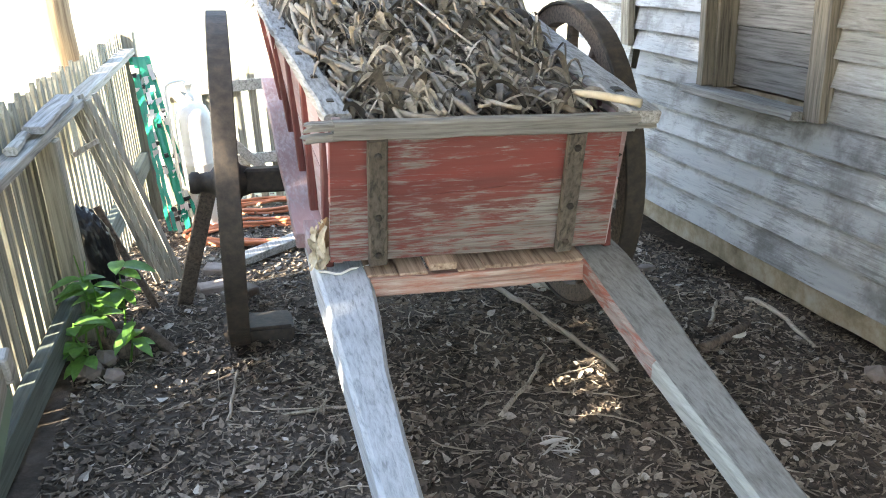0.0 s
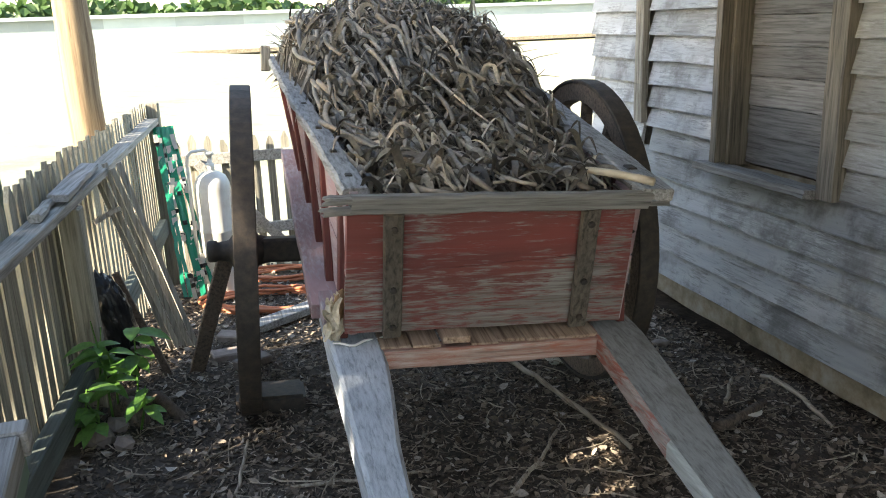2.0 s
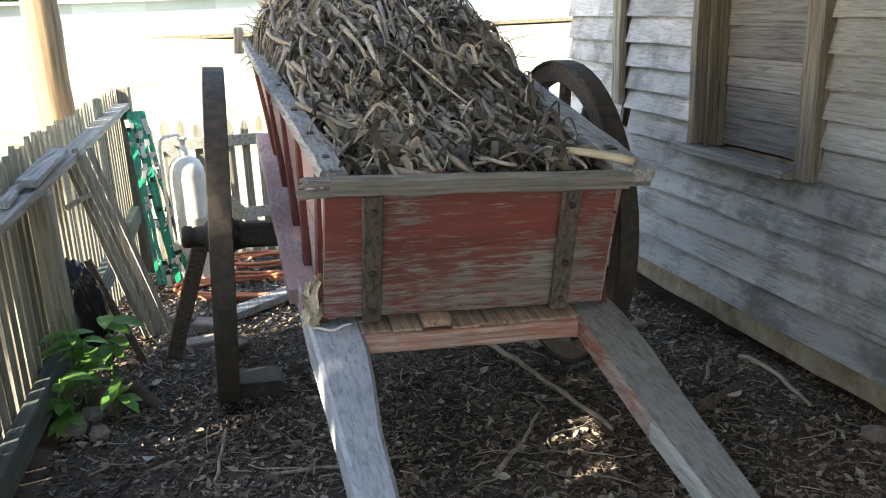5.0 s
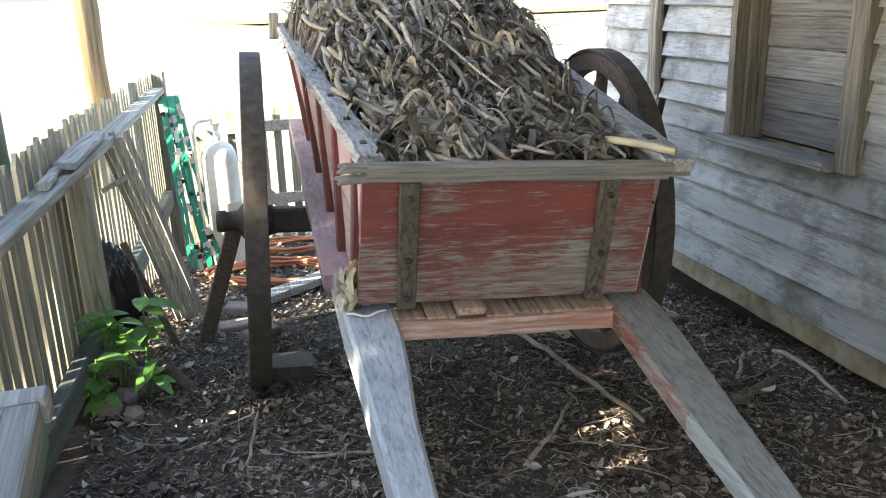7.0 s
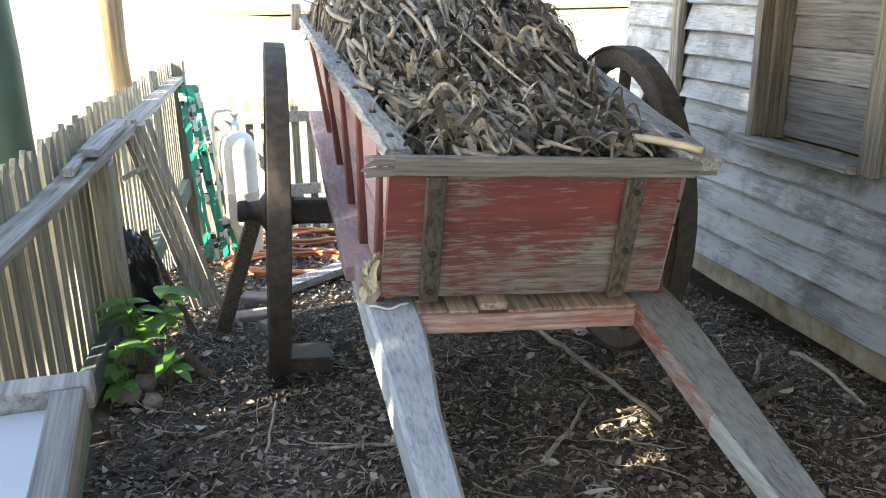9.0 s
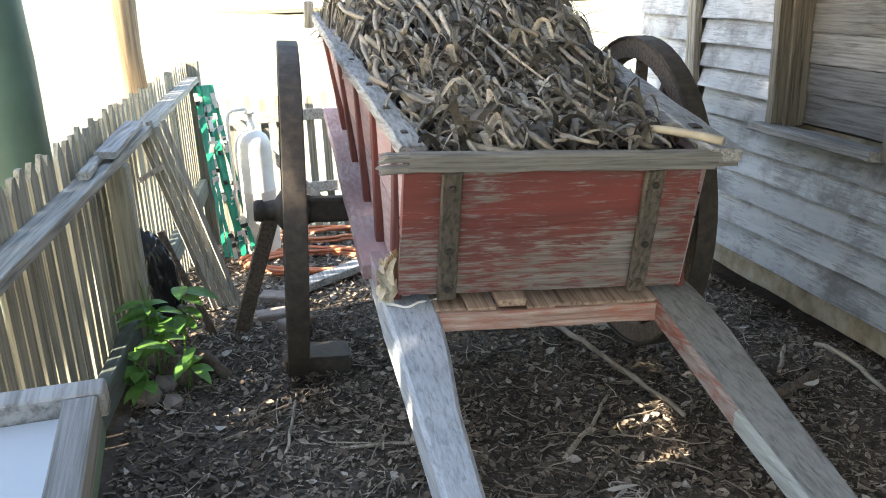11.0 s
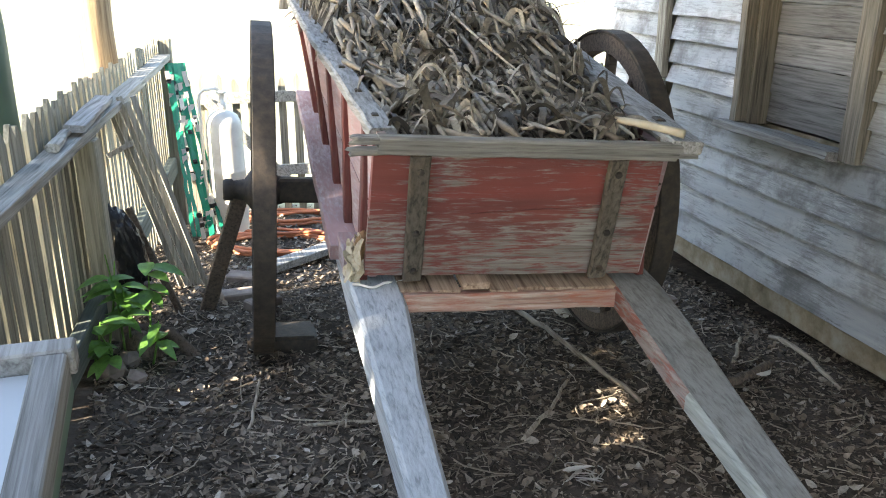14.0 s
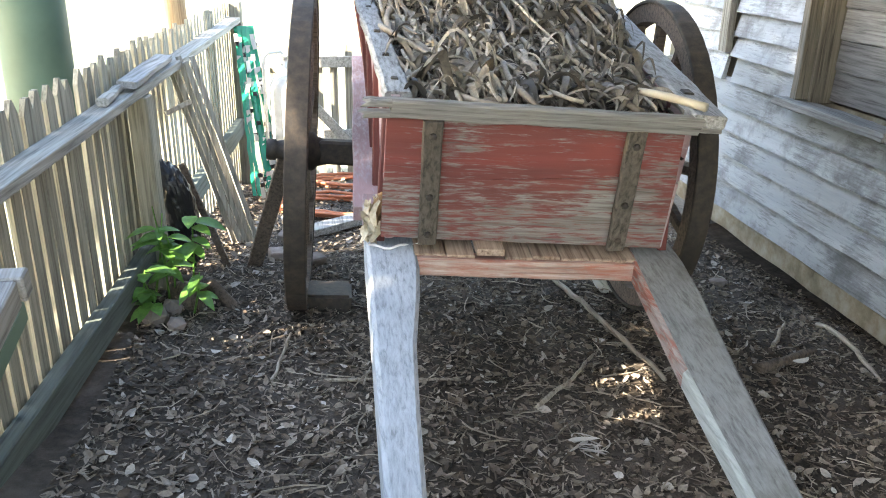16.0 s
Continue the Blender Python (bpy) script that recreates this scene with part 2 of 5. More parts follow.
# ---------------------------------------------------------------- mesh helpers
def part(name, bm, mat, parent=None, label="", m=None):
    me = bpy.data.meshes.new(name)
    bmesh.ops.recalc_face_normals(bm, faces=bm.faces)
    bm.to_mesh(me)
    bm.free()
    me.materials.append(mat)
    ob = new(name, me)
    if parent:
        ob.parent = parent
    if m is not None:
        ob.matrix_basis = m
    if label:
        ob["label"] = label
    return ob


def smooth(ob):
    for p in ob.data.polygons:
        p.use_smooth = True
    return ob


def thing(name, m, label, category, group="", kind=""):
    ob = new(name)
    ob.matrix_basis = m
    ob.empty_display_size = 0.1
    return tagged(ob, label, category, group, kind)


def box(bm, x0, x1, y0, y1, z0, z1, m=None):
    vs = [bm.verts.new(Vector(p)) for p in ((x0, y0, z0), (x1, y0, z0), (x1, y1, z0), (x0, y1, z0), (x0, y0, z1), (x1, y0, z1), (x1, y1, z1), (x0, y1, z1))]
    for f in ((3, 2, 1, 0), (4, 5, 6, 7), (0, 1, 5, 4), (1, 2, 6, 5), (2, 3, 7, 6), (3, 0, 4, 7)):
        bm.faces.new([vs[i] for i in f])
    if m is not None:
        bmesh.ops.transform(bm, matrix=m, verts=vs)
    return vs


def worn_box(x0, x1, y0, y1, z0, z1, edge=0.004):
    bm = bmesh.new()
    box(bm, x0, x1, y0, y1, z0, z1)
    bmesh.ops.bevel(bm, geom=bm.edges[:], offset=edge, segments=1, affect="EDGES")
    return bm


def board(a, b, width, thick, flat, seed=0, seg=7, wobble=0.003, edge=0.003, w_end=None, ragged=0.0, bm=None):
    """A worn board from a to b; flat: about the way that its broad face looks."""
    a, b = Vector(a), Vector(b)
    rnd = random.Random(seed)
    d = (b - a).normalized()
    side = d.cross(Vector(flat)).normalized()
    up = side.cross(d).normalized()
    own = bm is None
    bm = bm or bmesh.new()
    rows = []
    for i in range(seg + 1):
        f = i / seg
        w = width + ((w_end or width) - width) * f
        c = a.lerp(b, f) + side * rnd.uniform(-wobble, wobble) + up * rnd.uniform(-wobble, wobble)
        ring = []
        for su, sv in ((-1, -1), (-1 + 2 * edge / w, -1 - 0), (1 - 2 * edge / w, -1), (1, -1), (1, 1), (1 - 2 * edge / w, 1), (-1 + 2 * edge / w, 1), (-1, 1)):
            inset = edge if abs(su) == 1 else 0
            p = c + side * su * w / 2 + up * sv * (thick / 2 - inset)
            if i in (0, seg):
                p += d * rnd.uniform(-ragged, ragged)
            ring.append(bm.verts.new(p))
        rows.append(ring)
    n = 8
    for r, s in zip(rows, rows[1:]):
        for k in range(n):
            bm.faces.new((r[k], r[(k + 1) % n], s[(k + 1) % n], s[k]))
    bm.faces.new(rows[0][::-1])
    bm.faces.new(rows[-1])
    return bm


def tube(bm, pts, radii, sides=8, caps=True):
    pts = [Vector(p) for p in pts]
    if isinstance(radii, (int, float)):
        radii = [radii] * len(pts)
    rows, side = [], None
    for i, (p, r) in enumerate(zip(pts, radii)):
        d = (pts[min(i + 1, len(pts) - 1)] - pts[max(i - 1, 0)]).normalized()
        side = (side - d * side.dot(d)) if side else d.orthogonal()
        side.normalize()
        up = d.cross(side)
        rows.append([bm.verts.new(p + (side * math.cos(u) + up * math.sin(u)) * r) for u in (math.tau * k / sides for k in range(sides))])
    for a, b in zip(rows, rows[1:]):
        for k in range(sides):
            bm.faces.new((a[k], a[(k + 1) % sides], b[(k + 1) % sides], b[k]))
    if caps:
        bm.faces.new(rows[0][::-1])
        bm.faces.new(rows[-1])
    return bm


def lathe(profile, sides=32, m=None):
    """A body turned round z from (radius, height) pairs."""
    bm = bmesh.new()
    rows = [[bm.verts.new((r * math.cos(math.tau * k / sides), r * math.sin(math.tau * k / sides), z)) for k in range(sides)] for r, z in profile]
    for a, b in zip(rows, rows[1:]):
        for k in range(sides):
            bm.faces.new((a[k], a[(k + 1) % sides], b[(k + 1) % sides], b[k]))
    bm.faces.new(rows[0][::-1])
    bm.faces.new(rows[-1])
    if m is not None:
        bmesh.ops.transform(bm, matrix=m, verts=bm.verts)
    return bm


def scattered(name, verts, faces, mat, label, category, smooth_it=False):
    me = bpy.data.meshes.new(name)
    me.from_pydata(verts, [], faces)
    me.materials.append(mat)
    if smooth_it:
        for p in me.polygons:
            p.use_smooth = True
    return tagged(new(name, me), label, category, kind="stuff")


def ribbon(verts, faces, pts, widths, normal, cup=0.0):
    """A leaf blade along pts: two strips that meet in a fold."""
    n0, prev = len(verts), None
    pts = [Vector(p) for p in pts]
    for i, (p, w) in enumerate(zip(pts, widths)):
        d = (pts[min(i + 1, len(pts) - 1)] - pts[max(i - 1, 0)]).normalized()
        side = d.cross(normal)
        side = side.normalized() if side.length > 1e-4 else d.orthogonal().normalized()
        up = side.cross(d)
        verts += [tuple(p - side * w + up * cup * w), tuple(p), tuple(p + side * w + up * cup * w)]
        if i:
            k = n0 + 3 * i
            faces += [(k - 3, k - 2, k + 1, k), (k - 2, k - 1, k + 2, k + 1)]


# ---------------------------------------------------------------- ground
def ground():
    def line(lo, hi, near_lo, near_hi, step):
        out, v = [], near_lo
        while v <= near_hi:
            out.append(v)
            v += step
        for sign, start, end in ((1, out[-1], hi), (-1, out[0], lo)):
            v, s = start, step
            while abs(v - start) < abs(end - start):
                s *= 1.32
                v += sign * s
                out.append(v)
        return sorted(out)

    xs, ys = line(-400, 400, -1.2, 2.9, 0.045), line(-300, 500, 0.3, 6.6, 0.055)
    verts = [(x, y, gz(x, y) + bumps(x, y) * (1 if -6 < x < 8 and -6 < y < 12 else 0.3)) for y in ys for x in xs]
    w = len(xs)
    faces = [(j * w + i, j * w + i + 1, (j + 1) * w + i + 1, (j + 1) * w + i) for j in range(len(ys) - 1) for i in range(w - 1)]
    me = bpy.data.meshes.new("ground")
    me.from_pydata(verts, [], faces)
    for p in me.polygons:
        p.use_smooth = True
    m, t, b = material("yard soil and dry lawn", 0.95)
    vec = coords(t, shift=False)
    n = noise_tex(t, vec, 16, 12, 0.7)
    soil = ramp(t, n, (0.33, (0.030, 0.022, 0.017)), (0.5, (0.060, 0.047, 0.037)), (0.68, (0.115, 0.092, 0.073)))
    dusty = noise_tex(t, vec, 1.4, 5, 0.6)
    soil = mix(t, ramp(t, dusty, (0.48, (0, 0, 0)), (0.66, (0.75, 0.75, 0.75))), soil, (0.15, 0.128, 0.108))
    lawn = ramp(t, noise_tex(t, vec, 0.9, 9, 0.7), (0.3, (0.24, 0.27, 0.15)), (0.5, (0.36, 0.36, 0.25)), (0.7, (0.46, 0.44, 0.34)))
    sep = t.nodes.new("ShaderNodeSeparateXYZ")
    t.links.new(vec, sep.inputs[0])
    # the lawn begins past the back fence and outside the side fence
    edge_y = t.nodes.new("ShaderNodeMapRange")
    edge_y.inputs["From Min"].default_value, edge_y.inputs["From Max"].default_value = 6.4, 7.4
    t.links.new(sep.outputs[1], edge_y.inputs["Value"])
    edge_x = t.nodes.new("ShaderNodeMapRange")
    edge_x.inputs["From Min"].default_value, edge_x.inputs["From Max"].default_value = -0.9, -1.4
    t.links.new(sep.outputs[0], edge_x.inputs["Value"])
    mx = t.nodes.new("ShaderNodeMath")
    mx.operation = "MAXIMUM"
    t.links.new(edge_y.outputs[0], mx.inputs[0])
    t.links.new(edge_x.outputs[0], mx.inputs[1])
    t.links.new(mix(t, mx.outputs[0], soil, lawn), b.inputs["Base Color"])
    bump(t, b, n, 0.9, 0.02)
    me.materials.append(m)
    tagged(new("ground", me), "dark leaf-strewn yard soil running out to pale dry lawn", "ground", kind="structure")


ground()


# ---------------------------------------------------------------- house
def house():
    lows = [-0.182, -0.011, 0.150, 0.300, 0.452, 0.603, 0.757, 0.883, 1.021, 1.167, 1.318, 1.468, 1.618, 1.768, 1.918, 2.068, 2.218, 2.368, 2.518, 2.668]
    wall = thing("wall_house", HOUSE, "old clapboard house wall with flaking white paint", "wall", kind="structure")
    # sheathing behind the boards, with the window opening
    y0, y1, w0, w1 = -8.0, 2.08, -0.44, 0.42
    bm = bmesh.new()
    box(bm, 0.16, 0.24, y0, w0, -0.20, 2.82)
    box(bm, 0.16, 0.24, w1, y1, -0.20, 2.82)
    box(bm, 0.16, 0.24, w0, w1, -0.20, 0.62)
    box(bm, 0.16, 0.24, w0, w1, 2.05, 2.82)
    part("sheathing", bm, SILL_BEAM, wall)
    part("sill_beam", board((0.06, y0, -0.245), (0.06, y1, -0.245), 0.135, 0.13, (1, 0, 0), 3, 60, 0.006, 0.012), SILL_BEAM, wall, "mossy brown timber sill beam")

    def clapboard(ya, yb, z, h, seed, proud=0.0):
        # lower edge stands out over the board below
        rnd = random.Random(seed)
        bm = bmesh.new()
        n = max(2, int((yb - ya) / 0.25))
        rows = []
        for i in range(n + 1):
            y = ya + (yb - ya) * i / n
            dz, dx = rnd.uniform(-0.005, 0.005), rnd.uniform(-0.005, 0.003)
            rows.append([bm.verts.new(p) for p in ((-0.010 - proud + dx, y, z + dz), (0.022 - proud + dx, y, z + dz - 0.001), (0.044 - proud * 0.5, y, z + h + 0.012), (0.026 - proud * 0.5, y, z + h + 0.012))])
        for a, b in zip(rows, rows[1:]):
            for k in range(4):
                bm.faces.new((a[k], a[(k + 1) % 4], b[(k + 1) % 4], b[k]))
        bm.faces.new(rows[0][::-1])
        bm.faces.new(rows[-1])
        part("clapboard", bm, CLAP_WORN_SHADED if yb < -0.3 else CLAP, wall)

    for i, z in enumerate(lows):
        h = (lows[i + 1] if i + 1 < len(lows) else z + 0.15) - z
        if z < 0.60:
            cuts = [(-8.0, -3.1), (-3.1, 2.08)]
        elif z < 2.0:
            cuts = [(-8.0, -2.6), (-2.6, -0.50), (0.47, 1.215), (1.33, 2.08)]
        else:
            cuts = [(-8.0, -1.5), (-1.5, 2.08)]
        for k, (a, b) in enumerate(cuts):
            clapboard(a + 0.0015, b - 0.0015, z, h, 100 + i * 7 + k, 0.022 if (z > 0.7 and k == 2 and z < 2.0) else 0.0)
    # plain walls that close the house
    bm = bmesh.new()
    box(bm, 0.245, 6.0, 2.0, 2.08, -1.0, 2.82)
    part("end_wall", bm, CLAP, wall)
    # unseen floor and two walls, added to darken the gap under the sill
    bm = bmesh.new()
    box(bm, 0.13, 5.9, -8.1, 1.99, -0.195, -0.14)
    part("house_floor", bm, SILL_BEAM, wall)
    bm = bmesh.new()
    box(bm, 5.91, 6.0, -8.2, 1.99, -1.0, 2.82)
    part("far_wall", bm, CLAP, wall)
    bm = bmesh.new()
    box(bm, 0.25, 5.9, -8.2, -8.11, -1.0, 2.82)
    part("end_wall", bm, CLAP, wall)
    bm = bmesh.new()
    box(bm, -0.02, 6.2, -8.2, 2.30, 2.83, 2.95)
    tagged(part("roof_house", bm, CASING, None, "", HOUSE), "plain dark boarded house roof", "roof", kind="structure")
    # unseen low eave, added to block light from above the wall
    bm = bmesh.new()
    vs = box(bm, -1.25, -0.022, -8.2, 0.7, 2.60, 2.66)
    for v in vs:
        if v.co.x < -1:
            v.co.z -= 0.22
    tagged(part("roof_porch", bm, CASING, None, "", HOUSE), "plain unseen eave added to shade the house wall", "roof", kind="structure")

    # unseen roof, added to keep sky light off the near wall and ground
    bm = bmesh.new()
    box(bm, -2.85, -1.254, -6.0, -0.2, 2.37, 2.43)
    tagged(part("roof_shelter", bm, CASING, None, "", HOUSE), "plain unseen roof added over the walker for shade", "roof", kind="structure")

    # unseen wall, added to cut light from the left on the house
    bm = bmesh.new()
    box(bm, -1.9, -1.82, -3.4, 1.0, -0.3, 2.36)
    tagged(part("wall_west", bm, CASING), "plain unseen board wall added to shade the yard", "wall", kind="structure")

    win = thing("window_1", HOUSE, "boarded-up window opening with bare wooden casings", "window", kind="structure")
    part("window_frame", board((-0.012, 0.445, 0.64), (-0.012, 0.445, 2.1), 0.055, 0.07, (-1, 0, 0), 5, 12), CASING, win, "worn bare wood jamb")
    part("window_frame", board((-0.012, -0.452, 0.60), (-0.012, -0.452, 2.1), 0.11, 0.07, (-1, 0, 0), 6, 12), CASING, win, "worn bare wood jamb")
    part("window_frame", worn_box(0.02, 0.17, 0.395, 0.417, 0.62, 2.06), CASING, win)
    part("window_frame", worn_box(0.02, 0.17, -0.437, -0.415, 0.62, 2.06), CASING, win)
    part("window_frame", worn_box(-0.03, 0.17, -0.50, 0.48, 2.06, 2.14), CASING, win)
    part("window_sill", board((-0.02, 0.53, 0.612), (-0.02, -0.40, 0.612), 0.19, 0.045, (0.12, 0, 1), 9, 14, 0.003, 0.006, ragged=0.012), GREY_Y, win, "weathered grey window sill with a broken end")
    z = 0.635
    for k in range(9):
        h = 0.158
        part("window_board", board((0.145, -0.41, z + h / 2), (0.145, 0.39, z + h / 2), h - 0.001, 0.022, (-1, 0, 0.06), 40 + k, 8), BARE_Y, win, "bare weathered boarding")
        z += h
    cas = thing("window_2", HOUSE, "upright casing board of a further window", "window", kind="structure")
    part("window_frame", board((-0.045, 1.272, 0.78), (-0.045, 1.272, 2.1), 0.10, 0.045, (-1, 0, 0), 15, 12), GREY_Z, cas)


house()


# ---------------------------------------------------------------- fences and posts
def fence():
    f = thing("fence", FENCE, "weathered wooden picket fence with a flat top rail", "fence", kind="structure")
    shapes = []
    for s in range(4):
        rnd = random.Random(s)
        bm = bmesh.new()
        w, top = 0.032, 1.0
        out = [(-w, 0), (w, 0), (w, top - 0.05), (0.012 + rnd.uniform(-0.01, 0.01), top), (-0.012 + rnd.uniform(-0.01, 0.01), top), (-w, top - 0.05)]
        fr = [bm.verts.new((-0.009, y, z)) for y, z in out]
        bk = [bm.verts.new((0.009, y, z)) for y, z in out]
        bm.faces.new(fr[::-1])
        bm.faces.new(bk)
        for k in range(6):
            bm.faces.new((fr[k], fr[(k + 1) % 6], bk[(k + 1) % 6], bk[k]))
        me = bpy.data.meshes.new("picket")
        bmesh.ops.recalc_face_normals(bm, faces=bm.faces)
        bm.to_mesh(me)
        bm.free()
        me.materials.append(PICKET)
        shapes.append(me)
    rnd = random.Random(5)
    y = -6.0
    while y < 2.85:
        p = FENCE @ Vector((0, y, 0))
        base = gz(p.x, p.y) - 0.02
        ob = new("picket", shapes[rnd.randrange(4)])
        ob.parent = f
        top = 0.925 + 0.035 * min(0, y + 0.4) + rnd.uniform(-0.02, 0.015)
        ob.matrix_basis = Matrix.Translation((-0.014, y, base)) @ Matrix.Rotation(radians(rnd.uniform(-1.2, 1.2)), 4, "X") @ Matrix.Diagonal((1, rnd.uniform(1.08, 1.3) if y < 0 else rnd.uniform(0.85, 1.1), top - base, 1))
        y += 0.1 + rnd.uniform(-0.004, 0.004)
    part("top_rail", board((0.045, -6, 0.624), (0.045, 2.86, 0.801), 0.10, 0.042, (0, 0, 1), 1, 40), FENCE_RAIL, f, "flat grey top rail")
    part("bottom_rail", board((0.036, -6, -0.125), (0.036, 2.86, -0.02), 0.13, 0.062, (1, 0, 0), 2, 40, 0.003, 0.006), GREEN_RAIL, f, "dull grey-green bottom rail")
    for y in (-4.0, -2.1, 0.045, 2.80):
        p = FENCE @ Vector((0.04, y, 0))
        top = 0.718 + 0.02 * y if y < 2 else 0.93
        hw = 0.048 if y < 2 else 0.045
        part("post", worn_box(0.012, 0.012 + 2 * hw, y - hw, y + hw, gz(p.x, p.y) - 0.05, top, 0.006), PICKET, f)
    # the fence that crosses behind the yard
    back = thing("back_fence", pose(-0.45, 6.75, 0, 0, 0, -1), "sunlit pale picket fence behind the yard", "fence", kind="structure")
    x = 0.1
    while x < 5.0:
        base = gz(x - 0.45, 6.75)
        ob = new("picket", shapes[rnd.randrange(4)])
        ob.parent = back
        ob.matrix_basis = Matrix.Translation((x, 0.03, base)) @ Matrix.Rotation(radians(90), 4, "Z") @ Matrix.Diagonal((1, 1, 0.60 + rnd.uniform(-0.03, 0.03) - base, 1))
        x += 0.125
    for z in (0.42, -0.2):
        part("rail", board((0, 0, z), (5.0, 0, z), 0.09, 0.04, (0, -1, 0), 8, 20), FENCE_RAIL, back)
    a = board((0.25, -0.04, 0.40), (1.0, -0.04, -0.45), 0.08, 0.03, (0, -1, 0), 8, 6)
    part("brace", a, FENCE_RAIL, back, "slanting grey brace board")


fence()


def post(name, x, y, r0, r1, mat, label):
    base = gz(x, y) - 0.1
    rnd = random.Random(int(x * 100))
    bm = bmesh.new()
    pts = [(x + rnd.uniform(-0.006, 0.006), y + rnd.uniform(-0.006, 0.006), base + (3.9 - base) * i / 14) for i in range(15)]
    tube(bm, pts, [r0 + (r1 - r0) * i / 14 + rnd.uniform(-0.003, 0.003) for i in range(15)], 22)
    return smooth(tagged(part(name, bm, mat), label, "post"))


post("wooden_pole", -0.835, 5.62, 0.115, 0.098, POLE, "tall round brown wooden pole beyond the picket fence")
post("green_post", -1.035, 3.40, 0.142, 0.132, GREEN_POST, "thick dull green round post beyond the picket fence")


# ---------------------------------------------------------------- cart
BED = 0.2  # rise of the bed and of the shafts, per metre


def bed_z(y):
    return 0.652 + BED * (y + 1.1)


def wheel(cart, x, z, r_out, lean):
    w = new("wheel")
    w.parent = cart
    w.matrix_basis = pose(x, 0.015, z, 0, 90 + lean, 0)
    w["label"] = "tall dark wooden cart wheel with an iron tyre"
    n = 48

    def ring(r0, r1, h):
        bm = bmesh.new()
        rows = []
        for k in range(n):
            c, s = math.cos(math.tau * k / n), math.sin(math.tau * k / n)
            rows.append([bm.verts.new((r * c, r * s, z)) for r, z in ((r0, -h), (r1 - 0.004, -h), (r1, -h + 0.004), (r1, h - 0.004), (r1 - 0.004, h), (r0, h))])
        for k in range(n):
            a, b = rows[k], rows[(k + 1) % n]
            for j in range(6):
                bm.faces.new((a[j], a[(j + 1) % 6], b[(j + 1) % 6], b[j]))
        return bm

    part("tyre", ring(r_out - 0.015, r_out, 0.044), IRON, w, "rusted iron tyre")
    part("felloe", ring(r_out - 0.10, r_out - 0.016, 0.038), WHEEL_WOOD, w)
    for k in range(14):
        u = math.tau * (k + 0.3) / 14
        d = Vector((math.cos(u), math.sin(u), 0))
        part("spoke", board(d * 0.07, d * 0.66, 0.062, 0.05, (0, 0, 1), k, 4, 0.001, 0.012, w_end=0.052), WHEEL_WOOD, w)
    side = -1 if x < 0 else 1
    prof = [(0.015, -0.17), (0.044, -0.17), (0.050, -0.16), (0.050, -0.13), (0.042, -0.125), (0.050, -0.075), (0.072, -0.06), (0.092, -0.045), (0.092, 0.045), (0.072, 0.06), (0.060, 0.10), (0.055, 0.17), (0.015, 0.17)]
    smooth(part("hub", lathe(prof, 24, Matrix.Rotation(0 if side < 0 else math.pi, 4, "X")), IRON, w, "heavy iron-banded hub"))


